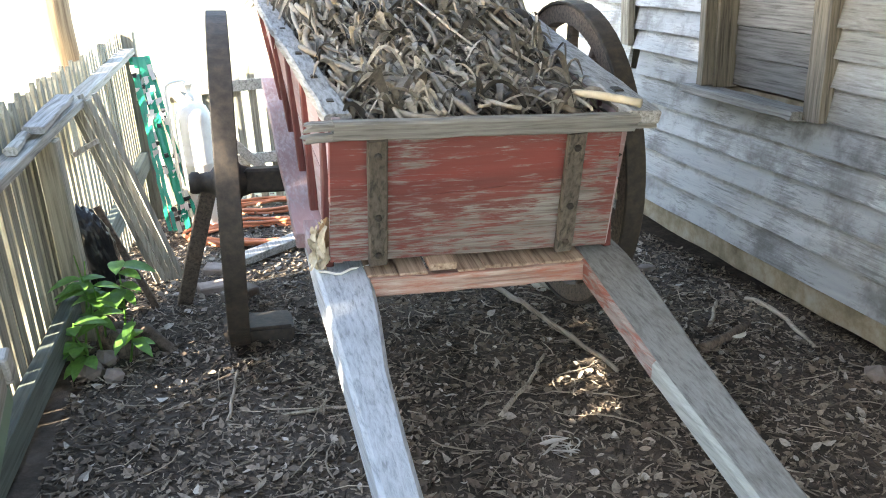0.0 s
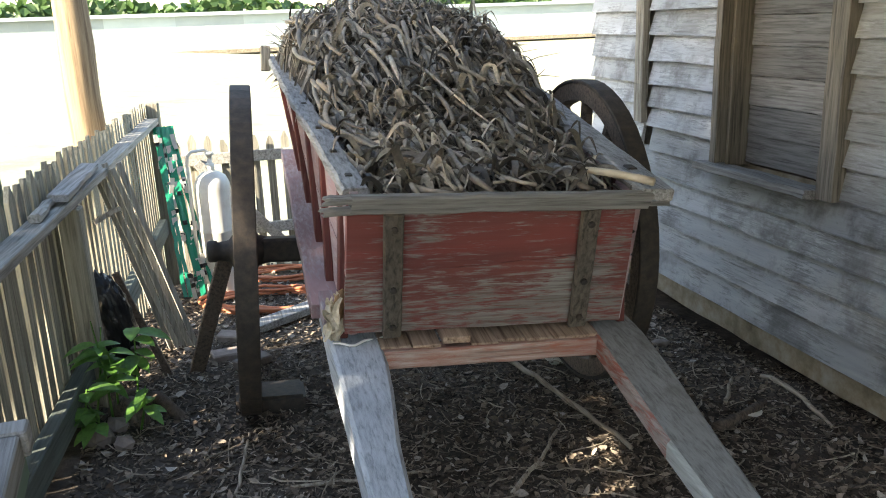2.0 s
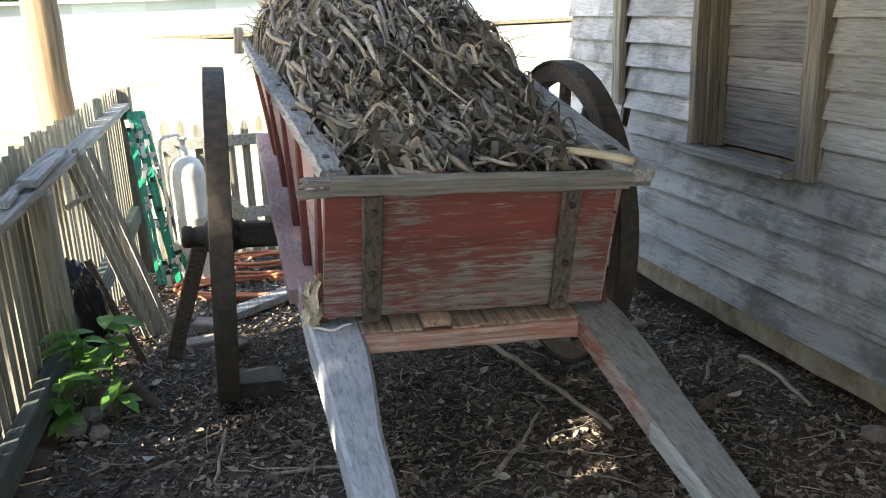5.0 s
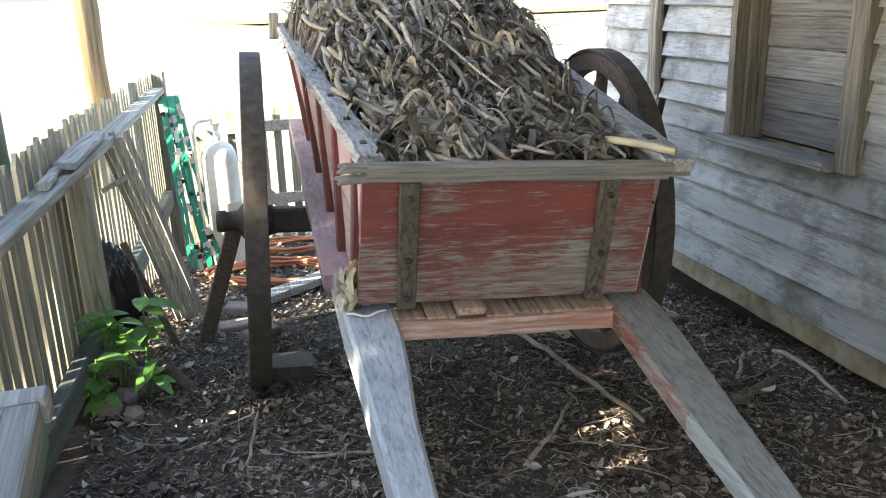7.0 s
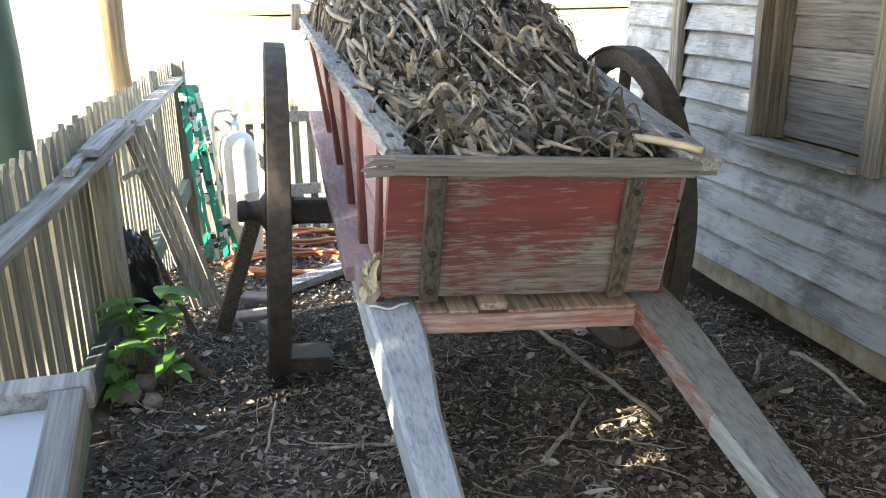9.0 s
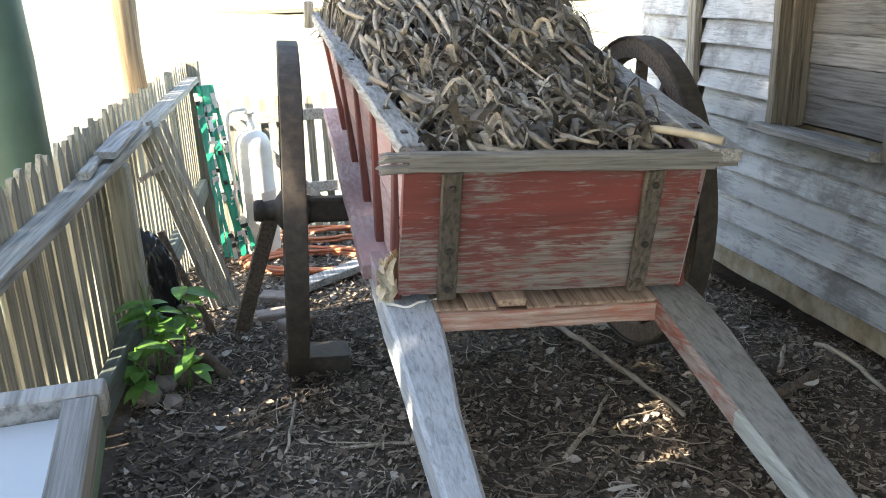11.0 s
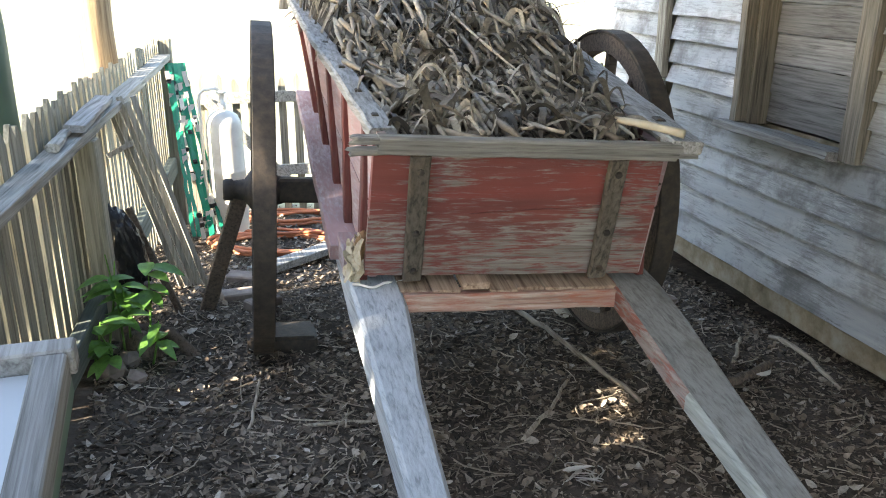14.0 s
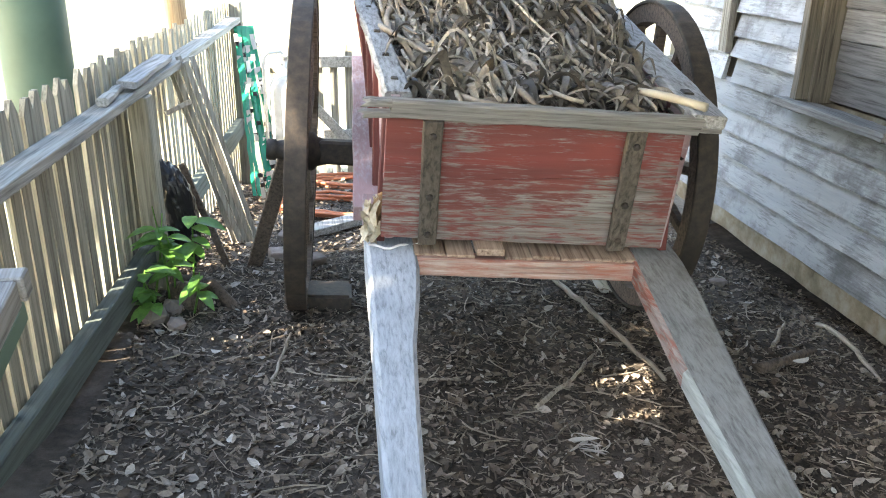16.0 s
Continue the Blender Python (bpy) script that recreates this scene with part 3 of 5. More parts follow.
def cart():
    c = thing("farm_cart", CART, "old two-wheeled farm cart with peeling red box and grey shafts", "cart")
    wheel(c, -0.81, 0.75, 0.75, 0)
    wheel(c, 0.842, 0.795, 0.752, -2.0)
    part("axle", worn_box(-0.74, 0.76, -0.05, 0.05, 0.70, 0.81, 0.012), IRON, c, "dark iron-bound axle beam")
    for x in (-0.43, 0.50):
        part("axle_block", worn_box(x - 0.06, x + 0.06, -0.13, 0.13, 0.80, 0.865, 0.008), GREY_Y, c)

    # shafts: run back under the box as its sills
    def shaft(stations, mat, label, flank=None, flank_low=None, turn_y=-2.05):
        bm = bmesh.new()
        rows = []
        for xa, xb, y, dz, h in stations:
            z = bed_z(y) + dz
            e = 0.012
            rows.append([bm.verts.new(p) for p in ((xa, y, z - h), (xb, y, z - h), (xb, y, z - e), (xb - e, y, z), (xa + e, y, z), (xa, y, z - e))])
        for a, b in zip(rows, rows[1:]):
            for k in range(6):
                f = bm.faces.new((a[k], a[(k + 1) % 6], b[(k + 1) % 6], b[k]))
                if flank and k in (4, 5):
                    f.material_index = 1 if b[0].co.y > turn_y else 2
        bm.faces.new(rows[0][::-1])
        bm.faces.new(rows[-1])
        ob = part("shaft", bm, mat, c, label)
        if flank:
            ob.data.materials.append(flank)
            ob.data.materials.append(flank_low)
        return ob

    shaft([(-0.545, -0.385, 1.25, -0.01, 0.11), (-0.545, -0.385, 0.0, -0.01, 0.11), (-0.545, -0.38, -1.06, 0, 0.11), (-0.545, -0.375, -1.18, 0, 0.11), (-0.541, -0.372, -1.30, 0, 0.108), (-0.538, -0.385, -1.48, 0, 0.10), (-0.534, -0.415, -1.75, 0, 0.095),
           (-0.530, -0.428, -2.05, 0, 0.088), (-0.525, -0.437, -2.4, 0, 0.08), (-0.515, -0.437, -2.9, 0, 0.075), (-0.50, -0.43, -3.5, 0, 0.07), (-0.48, -0.42, -4.0, 0.0, 0.06)], SHAFT, "pale blue-grey weathered shaft")
    shaft([(0.40, 0.56, 1.25, -0.01, 0.11), (0.40, 0.56, 0.0, -0.01, 0.11), (0.395, 0.575, -1.06, 0, 0.09), (0.385, 0.575, -1.2, 0, 0.07), (0.36, 0.55, -1.45, 0, 0.06), (0.325, 0.49, -1.85, 0, 0.055),
           (0.305, 0.445, -2.2, 0, 0.052), (0.28, 0.405, -2.6, 0, 0.05), (0.255, 0.365, -3.2, 0, 0.05), (0.24, 0.33, -4.0, 0.0, 0.05)], REDSHAFT, "grey shaft with its inner side flaking red and cream", SHAFT_RED, SHAFT_CREAM)

    # cross beam under the front and the ends of the floor planks
    part("cross_beam", board((-0.375, -1.205, 0.588), (0.41, -1.20, 0.588), 0.062, 0.085, (0, -1, 0), 21, 9, 0.002, 0.004), BEAM_X, c, "split pale cross beam with traces of red paint")
    rnd = random.Random(7)
    x = -0.385
    k = 0
    while x < 0.38:
        w = 0.118 + rnd.uniform(-0.02, 0.015)
        w = min(w, 0.40 - x)
        if w < 0.04:
            break
        up = 0.028 if k == 2 else rnd.uniform(-0.003, 0.003)
        y0 = -1.222 + rnd.uniform(-0.012, 0.012) - (0.012 if k == 2 else 0)
        bm = worn_box(x + 0.002, x + w - 0.002, y0 + 1.2, 2.40, -0.013, 0.013, 0.003)
        part("floor_plank", bm, PLANK_END, c, "", Matrix.Translation((0, -1.2, bed_z(-1.2) + up - 0.012)) @ Matrix.Rotation(math.atan(BED), 4, "X"))
        x += w
        k += 1

    # front board, of two wide planks that lean out
    bot, top = Vector((0, -1.17, 0.675)), Vector((0, -1.365, 1.10))
    slope = (top - bot).normalized()
    out = Vector((0, -slope.z, slope.y))

    def plank(lo_l, lo_r, hi_l, hi_r, ends, seed):
        """One wide plank of the front, its edges running a little askew."""
        rnd = random.Random(seed)
        bm = bmesh.new()
        rows, n = [], 18
        for i in range(n + 1):
            f = i / n
            ring = []
            for g, off in ((0, -1), (0, 1), (1, 1), (1, -1)):
                lo, hi = lo_l + (lo_r - lo_l) * f, hi_l + (hi_r - hi_l) * f
                v = (lo if g == 0 else hi) + rnd.uniform(-0.0022, 0.0022)
                (x0, x1) = ends[g]
                ring.append(bm.verts.new(bot + slope * v + out * 0.014 * off + Vector((x0 + (x1 - x0) * f + (rnd.uniform(-0.002, 0.002) if i in (0, n) else 0), 0, 0))))
            rows.append(ring)
        for p, q in zip(rows, rows[1:]):
            for k in range(4):
                bm.faces.new((p[k], p[(k + 1) % 4], q[(k + 1) % 4], q[k]))
        bm.faces.new(rows[0][::-1])
        bm.faces.new(rows[-1])
        bmesh.ops.bevel(bm, geom=[e for e in bm.edges if e.is_boundary or e.calc_face_angle(0) > 0.8], offset=0.003, segments=1, affect="EDGES")
        return bm

    part("front_board", plank(0.004, -0.006, 0.234, 0.300, ((-0.498, 0.492), (-0.503, 0.459)), 31), RED_LOW, c, "red front plank worn down to grey wood")
    part("front_board", plank(0.236, 0.303, 0.492, 0.492, ((-0.503, 0.459), (-0.509, 0.434)), 32), RED_X, c, "peeling red front plank")
    for x0, x1 in ((-0.341, -0.368), (0.321, 0.273)):
        a, b = bot + out * 0.028 - slope * 0.004, bot + out * 0.028 + slope * 0.478
        strap = part("strap", board(a + Vector((x0, 0, 0)), b + Vector((x1, 0, 0)), 0.062, 0.026, out, 41, 8, 0.001, 0.005), STRAP, c, "dark wooden upright with iron bolts")
        for f in (0.10, 0.42, 0.90):
            p = a.lerp(b, f) + Vector((x0 + (x1 - x0) * f, 0, 0)) + out * 0.012
            bm = bmesh.new()
            tube(bm, [p, p + out * 0.010, p + out * 0.014], [0.012, 0.012, 0.007], 8)
            part("bolt", bm, IRON, strap, "rusty bolt")
    # top rail of the front, its free end split in two
    rl = new("front_rail")
    rl.parent = c
    ra, rb = bot + slope * 0.510 + out * 0.018, bot + slope * 0.506 + out * 0.020
    part("rail_board", board(ra + Vector((-0.50, 0, 0)), rb + Vector((0.470, 0, 0)), 0.062, 0.030, out, 51, 12, 0.002, 0.006, ragged=0.006), GREY_X, rl)
    part("rail_board", board(rb + slope * 0.004 + Vector((0.471, 0, 0)), rb - slope * 0.012 + Vector((0.540, 0, 0)), 0.052, 0.026, out, 54, 3, 0.001, 0.005, w_end=0.022, ragged=0.005), GREY_X, rl, "tapering end")
    part("rail_board", board(ra + slope * 0.013 + Vector((-0.583, 0, 0)), ra + slope * 0.014 + Vector((-0.49, 0, 0)), 0.026, 0.028, out, 52, 4, 0.003, 0.005, ragged=0.012), GREY_X, rl, "splintered end")
    part("rail_board", board(ra - slope * 0.026 + Vector((-0.585, 0, 0)), ra - slope * 0.018 + Vector((-0.44, 0, 0)), 0.024, 0.026, out, 53, 4, 0.003, 0.005, ragged=0.012), GREY_X, rl, "splintered end")

    # sides
    def rail_l(y):
        return Vector((-0.475 - 0.0528 * (y + 1.288), y, 1.160 + BED * (y + 1.288)))

    def rail_r(y):
        return Vector((0.5145 + 0.155 * (min(y, 0) + 1.188) + 0.06 * max(y, 0), y, 1.190 + BED * (y + 1.188)))

    part("side_rail", board(rail_l(-1.33), rail_l(1.25), 0.085, 0.042, (0, -0.2, 1), 61, 30, 0.004, 0.008, ragged=0.01), GREY_Y, c, "splintered grey side rail")
    part("side_rail", board(rail_r(-1.42) + Vector((0.01, 0, 0)), rail_r(1.2), 0.105, 0.042, (0, -0.2, 1), 62, 24, 0.003, 0.006, ragged=0.006), GREY_Y, c, "grey side rail with bolt holes")
    for y in (-1.19, -1.34):
        p = rail_r(y)
        part("bolt", board(p + Vector((-0.012, -0.02, 0.012)), p + Vector((-0.012, 0.02, 0.020)), 0.035, 0.024, (0, -0.2, 1), 3, 2, 0.0, 0.004), IRON, c, "square iron bolt head")
    for y in (-1.2, -0.9, -0.55, -0.1):
        p = rail_l(y)
        part("bolt", board(p + Vector((0, -0.012, 0.012)), p + Vector((0, 0.012, 0.017)), 0.024, 0.026, (0, -0.2, 1), 3, 2, 0.0, 0.004), IRON, c, "iron bolt head")
    for side, rail, xb in ((-1, rail_l, -0.455), (1, rail_r, 0.475)):
        for k in range(2):
            f0, f1 = k * 0.5 + 0.01, k * 0.5 + 0.495

            def at(y, f):
                lo = Vector((xb, y, bed_z(y) + 0.02))
                hi = rail(y) + Vector((-0.012 if side > 0 and y > -0.8 else 0.012 if side < 0 else -0.065, 0, -0.02))
                return lo.lerp(hi, f)
            bm = bmesh.new()
            rows = []
            for i in range(15):
                y = -1.17 + 2.37 * i / 14
                a, b = at(y, f0), at(y, f1)
                if i == 0:
                    a.y, b.y = -1.165 - 0.19 * f0, -1.165 - 0.19 * f1
                o = Vector((0.026 * side, 0, 0))
                rows.append([bm.verts.new(p) for p in (a, b, b + o, a + o)])
            for a, b in zip(rows, rows[1:]):
                for j in range(4):
                    bm.faces.new((a[j], a[(j + 1) % 4], b[(j + 1) % 4], b[j]))
            bm.faces.new(rows[0][::-1])
            bm.faces.new(rows[-1])
            part("side_board", bm, PINK_Y, c, "sun-faded pinkish red side board")
        for y in (-1.12, -0.70, -0.28, 0.25, 0.80):
            lo = Vector((xb + 0.042 * side, y, bed_z(y) + 0.0))
            hi = rail(y - 0.02) + Vector((-0.012 if side < 0 else 0.012 if y > -0.8 else -0.04, 0, -0.025))
            part("stake", board(lo, hi, 0.055, 0.03, (side, 0, 0), int(50 + y * 10), 5, 0.001, 0.004), REDDARK_Z, c, "dark red upright stake")
        # ledge on which the stakes stand
        part("side_sill", board((xb + 0.06 * side, -0.92, bed_z(-0.92) - 0.004), (xb + 0.06 * side, 1.25, bed_z(1.25) - 0.004), 0.14, 0.055, (0, -0.2, 1), 71, 12), PINK_Y, c, "faded red sill")
    part("side_sill", board((-0.505, -1.09, bed_z(-1.09) + 0.015), (-0.505, -0.86, bed_z(-0.86) + 0.015), 0.10, 0.07, (0, -0.2, 1), 73, 3), PINK_Y, c, "faded red block")
    bm = bmesh.new()
    box(bm, -0.50, 0.62, 1.19, 1.22, bed_z(1.2), bed_z(1.2) + 0.62)
    part("tail_board", bm, RED_X, c)
    part("tail_post", worn_box(-0.69, -0.635, 1.15, 1.21, 1.60, 1.745, 0.006), GREY_Z, c, "grey corner post")
    return c


cart()


# ---------------------------------------------------------------- maize in the cart
def heap_right(y):
    return min(0.47 + 0.13 * (y + 1.2), 0.62)


def heap_z(x, y):
    """Surface of the heap in the cart's frame."""
    rim = 1.135 + BED * (y + 1.3)
    l, r = -0.475 - 0.0528 * (y + 1.288), heap_right(y) + 0.02
    u = soft_clamp((x - l) / (r - l), 0, 1)
    dome = (max(0.0, 4 * u * (1 - u))) ** 0.28
    f = soft_clamp((y + 0.75) / 1.5, 0, 1)
    over = 0.335 * f * f * (3 - 2 * f)
    if y > 0.95:
        over -= 0.9 * (y - 0.95)
    return rim - 0.03 + over * dome + 0.05 * dome * (0.4 + f) + 0.035 * noise.noise(Vector((x * 4, y * 4, 2.0)))


def maize():
    rnd = random.Random(11)
    verts, faces = [], []
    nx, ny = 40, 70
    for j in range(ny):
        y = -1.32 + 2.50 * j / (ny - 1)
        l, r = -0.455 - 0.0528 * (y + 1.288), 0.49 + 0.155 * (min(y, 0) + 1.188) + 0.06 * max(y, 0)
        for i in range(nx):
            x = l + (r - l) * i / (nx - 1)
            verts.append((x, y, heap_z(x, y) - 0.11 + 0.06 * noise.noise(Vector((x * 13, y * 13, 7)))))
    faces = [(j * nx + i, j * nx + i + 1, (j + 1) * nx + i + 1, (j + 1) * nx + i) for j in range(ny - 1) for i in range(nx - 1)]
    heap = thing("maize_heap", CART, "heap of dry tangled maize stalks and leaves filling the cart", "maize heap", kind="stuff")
    # sheet under the leaves, coloured dark to deepen the shade in the gaps
    ob = scattered("packed_straw", verts, faces, HUSK_GAP_SHADE, "packed straw coloured dark for the shade between leaves", "")
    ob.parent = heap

    def spot():
        y = rnd.uniform(-1.28, 1.15)
        l, r = -0.43 - 0.0528 * (y + 1.288), heap_right(y) - 0.03
        x = rnd.uniform(l, r)
        return Vector((x, y, heap_z(x, y)))

    def inside(q, slack=0.0):
        return q.y > max(-1.35, -1.12 - 0.448 * (q.z - 0.675)) and -0.49 - slack - 0.0528 * (q.y + 1.288) < q.x < heap_right(q.y) + 0.02 + slack

    # stalks, laid down the slope towards the front, with swollen joints
    bm = bmesh.new()
    for k in range(210):
        p = spot()
        d = Vector((rnd.gauss(0.16, 0.2), rnd.gauss(-0.9, 0.15), 0)).normalized()
        L = rnd.uniform(0.22, 0.62)
        lift = rnd.uniform(0.0, 0.05)
        dip = rnd.uniform(-0.10, 0.06)
        bend = Vector((rnd.gauss(0, 0.03), rnd.gauss(0, 0.02), rnd.uniform(-0.02, 0.03)))
        r = rnd.uniform(0.006, 0.0145)
        pts, rad = [], []
        ends = [p + d * L * g for g in (-0.5, 0.5)]
        ends = [heap_z(soft_clamp(e.x, -0.5, 0.6), soft_clamp(e.y, -1.3, 1.1)) for e in ends]
        for i in range(10):
            f = i / 9
            q = p + d * L * (f - 0.5) + bend * (1 - (2 * f - 1) ** 2)
            q.y = max(q.y, -1.31)
            q.x = soft_clamp(q.x, -0.46 - 0.0528 * (q.y + 1.288), heap_right(q.y))
            q.z = ends[0] + (ends[1] - ends[0]) * f + lift + dip * (f - 0.5)
            q.y = max(q.y, -1.11 - 0.448 * (q.z - 0.675))
            pts.append(q)
            rad.append(r * (1.22 if i % 4 == 1 else 0.95) * (1 - 0.22 * f))
        tube(bm, pts, rad, 7)
    smooth(part("stalks", bm, STALK, heap, "pale dry jointed stalks"))
    # strap leaves: most lie curling over the heap, a few stand out of it
    verts, faces = [], []
    for k in range(4700):
        p = spot()
        back = soft_clamp((p.y - 0.1) / 0.8, 0, 1)
        L = rnd.uniform(0.07, 0.27)
        w = rnd.uniform(0.003, 0.007) if rnd.random() < 0.5 + 0.35 * back else rnd.uniform(0.008, 0.017)
        steps, loose = 9, rnd.random() < 0.22
        u = rnd.gauss(-1.3, 0.55) if rnd.random() < 0.6 else rnd.uniform(-3.2, 3.2)
        turn, wave = rnd.gauss(0, 0.10), rnd.gauss(0, 0.2)
        sink, arch = rnd.uniform(-0.05, 0.02), rnd.choice((-0.01, 0.0, 0.01, 0.02, 0.03, 0.07))
        tilt = rnd.uniform(0.2, 1.0) if loose else 0
        x, y, pts = p.x, p.y, []
        for i in range(steps + 1):
            f = i / steps
            pts.append(Vector((x, y, heap_z(x, y) + sink + arch * math.sin(math.pi * f) + tilt * L * 0.5 * math.sin(f * 2.2) - (0.025 * f * f if not loose else 0))))
            u += turn + wave * math.cos(i * 0.9 + k)
            x, y = x + math.cos(u) * L / steps * (1 - 0.4 * tilt), y + math.sin(u) * L / steps * (1 - 0.4 * tilt)
        if not all(inside(q, 0.06 * back) for q in pts):
            continue
        n = Vector((rnd.gauss(0, 0.55), rnd.gauss(-0.35, 0.55), 1)).normalized()
        ribbon(verts, faces, pts, [w * g * rnd.uniform(0.85, 1.1) for g in (0.5, 0.8, 1.0, 1.0, 1.0, 0.95, 0.85, 0.7, 0.5, 0.15)], n, rnd.uniform(0.0, 1.0))
    ob = scattered("leaf_blades", verts, faces, HUSK, "curled dry leaf blades", "", True)
    ob.parent = heap
    # wiry tassels along the crest
    bm = bmesh.new()
    for k in range(330):
        y = rnd.uniform(0.2, 1.15)
        l, r = -0.60, 0.66
        x = rnd.uniform(l, r)
        p = Vector((x, y, heap_z(x, y) - 0.01))
        d = Vector((rnd.gauss(0, 0.8), rnd.gauss(-0.2, 0.6), rnd.uniform(0.1, 0.9))).normalized()
        L = rnd.uniform(0.05, 0.17)
        q = p + d * L + Vector((rnd.gauss(0, 0.03), 0, -0.01))
        tube(bm, [p, p.lerp(q, 0.5) + Vector((0, 0, 0.012)), q], [0.004, 0.003, 0.0015], 4)
    part("tassels", bm, STALK, heap, "wiry grey tassels")
    # the pale cut cane that sticks out over the corner
    bm = bmesh.new()
    a, b = Vector((0.300, -1.258, 1.213)), Vector((0.466, -1.436, 1.186))
    pts = [a.lerp(b, i / 8) + Vector((0, 0, 0.004 * math.sin(i * 0.4))) for i in range(9)]
    tube(bm, pts, [0.010, 0.012, 0.0125, 0.013, 0.0135, 0.013, 0.0135, 0.014, 0.0145], 10)
    smooth(tagged(part("cut_cane", bm, blotchy("pale cane", (0.42, 0.36, 0.26), (0.56, 0.50, 0.39), scale=12, rough=0.5), None, "", CART), "pale cut maize cane lying over the cart's corner", "cane"))
    # maize ear hung in its husk by the corner
    ear = thing("maize_ear", CART, "dry maize ear in torn papery husk beside the cart's corner", "maize ear")
    prof = [(0.006, 0.0), (0.02, 0.01), (0.026, 0.05), (0.024, 0.10), (0.012, 0.14), (0.003, 0.15)]
    m = pose(-0.515, -1.12, 0.675, 12, 6, 0)
    smooth(part("cob", lathe(prof, 12, m), blotchy("dry kernels", (0.22, 0.12, 0.055), (0.36, 0.21, 0.09), scale=70, rough=0.5, relief=0.9), ear, "brown kernels"))
    paper = blotchy("papery husk", (0.36, 0.29, 0.19), (0.56, 0.48, 0.35), (0.62, 0.56, 0.44), scale=30, rough=0.7)
    for k in range(22):
        p = Vector((-0.525 + rnd.gauss(0, 0.016), -1.15 + rnd.gauss(0, 0.02), 0.70 + rnd.uniform(0.0, 0.05)))
        d = Vector((rnd.gauss(-0.05, 0.14), rnd.gauss(-0.1, 0.14), rnd.choice((-0.6, 1.0)))).normalized()
        L = rnd.uniform(0.05, 0.09)
        verts, faces = [], []
        ribbon(verts, faces, [p + d * L * f + Vector((0.010 * math.sin(f * 4 + k), 0.012 * math.sin(f * 3 + 2 * k), 0)) for f in (0, 0.25, 0.5, 0.75, 1)], [0.006, 0.012, 0.013, 0.010, 0.005], Vector((rnd.gauss(-1, 0.5), rnd.gauss(-1, 0.5), 0.2)).normalized(), 0.45)
        me = bpy.data.meshes.new("husk_leaf")
        me.from_pydata(verts, [], faces)
        me.materials.append(paper)
        h = new("husk_leaf", me)
        h.parent = ear


maize()


# ---------------------------------------------------------------- things along the fence
def lean_slats():
    s = thing("lath_bundle", Matrix.Identity(4), "bundle of grey laths leaning against the fence rail", "laths")
    for k in range(5):
        a = Vector((-0.415 + 0.0345 * k, 4.50 - 0.006 * k, gz(-0.35, 4.5) + 0.0))
        b = Vector((-0.685 + 0.0345 * k, 4.36 - 0.004 * k, 0.800 - 0.03 * (k % 2)))
        part("lath", board(a, b, 0.030, 0.017, (0.35, -0.9, 0.25), 80 + k, 8, 0.002, 0.002), LATH_Y, s)
    part("tie", board((-0.70, 4.30, 0.50), (-0.50, 4.42, 0.585), 0.028, 0.012, (0.5, -0.8, 0.3), 90, 3), LATH_Y, s, "short cross lath")
    b = thing("broken_board", FENCE, "short grey board end lying on the fence rail", "board")
    part("plank", board((0.070, -0.14, 0.800), (0.030, 0.66, 0.806), 0.085, 0.030, (0.1, 0, 1), 91, 5, 0.002, 0.004), GREY_Y, b)
    r = thing("bark_scrap", FENCE, "pale rough scrap of wood on the fence rail", "wood scrap")
    part("scrap", board((0.05, -0.42, 0.776), (0.035, -0.12, 0.782), 0.05, 0.034, (0, 0, 1), 92, 4, 0.006, 0.008, w_end=0.03), FENCE_RAIL, r)


lean_slats()


def tank():
    x, y = -0.095, 5.80
    z = gz(x, y)
    t = thing("gas_cylinder", pose(x, y, z), "chalky white gas cylinder standing by the fence", "gas cylinder")
    top = 0.50 - z
    prof = [(0.10, 0.0), (0.122, 0.005), (0.122, 0.05), (0.118, 0.055), (0.128, 0.08), (0.128, 0.52 * top), (0.130, 0.525 * top), (0.130, 0.535 * top), (0.128, 0.54 * top), (0.128, top - 0.17), (0.122, top - 0.11), (0.10, top - 0.06), (0.06, top - 0.03), (0.025, top - 0.02), (0.02, top)]
    smooth(part("body", lathe(prof, 36), TANK, t))
    smooth(part("valve", lathe([(0.016, top - 0.02), (0.03, top - 0.01), (0.03, top + 0.03), (0.018, top + 0.035), (0.018, top + 0.09), (0.035, top + 0.095), (0.035, top + 0.11), (0.01, top + 0.115)], 14), TANK, t))
    bm = bmesh.new()
    pts = [(-0.15, -0.03, 0.02), (-0.155, -0.03, 0.5), (-0.155, -0.03, top + 0.05), (-0.145, -0.03, top + 0.10), (-0.12, -0.025, top + 0.125), (-0.03, 0, top + 0.13), (-0.015, 0, top + 0.115), (0, 0, top + 0.09)]
    smooth(part("pipe", tube(bm, pts, 0.012, 10), TANK, t, "bent white pipe"))


tank()


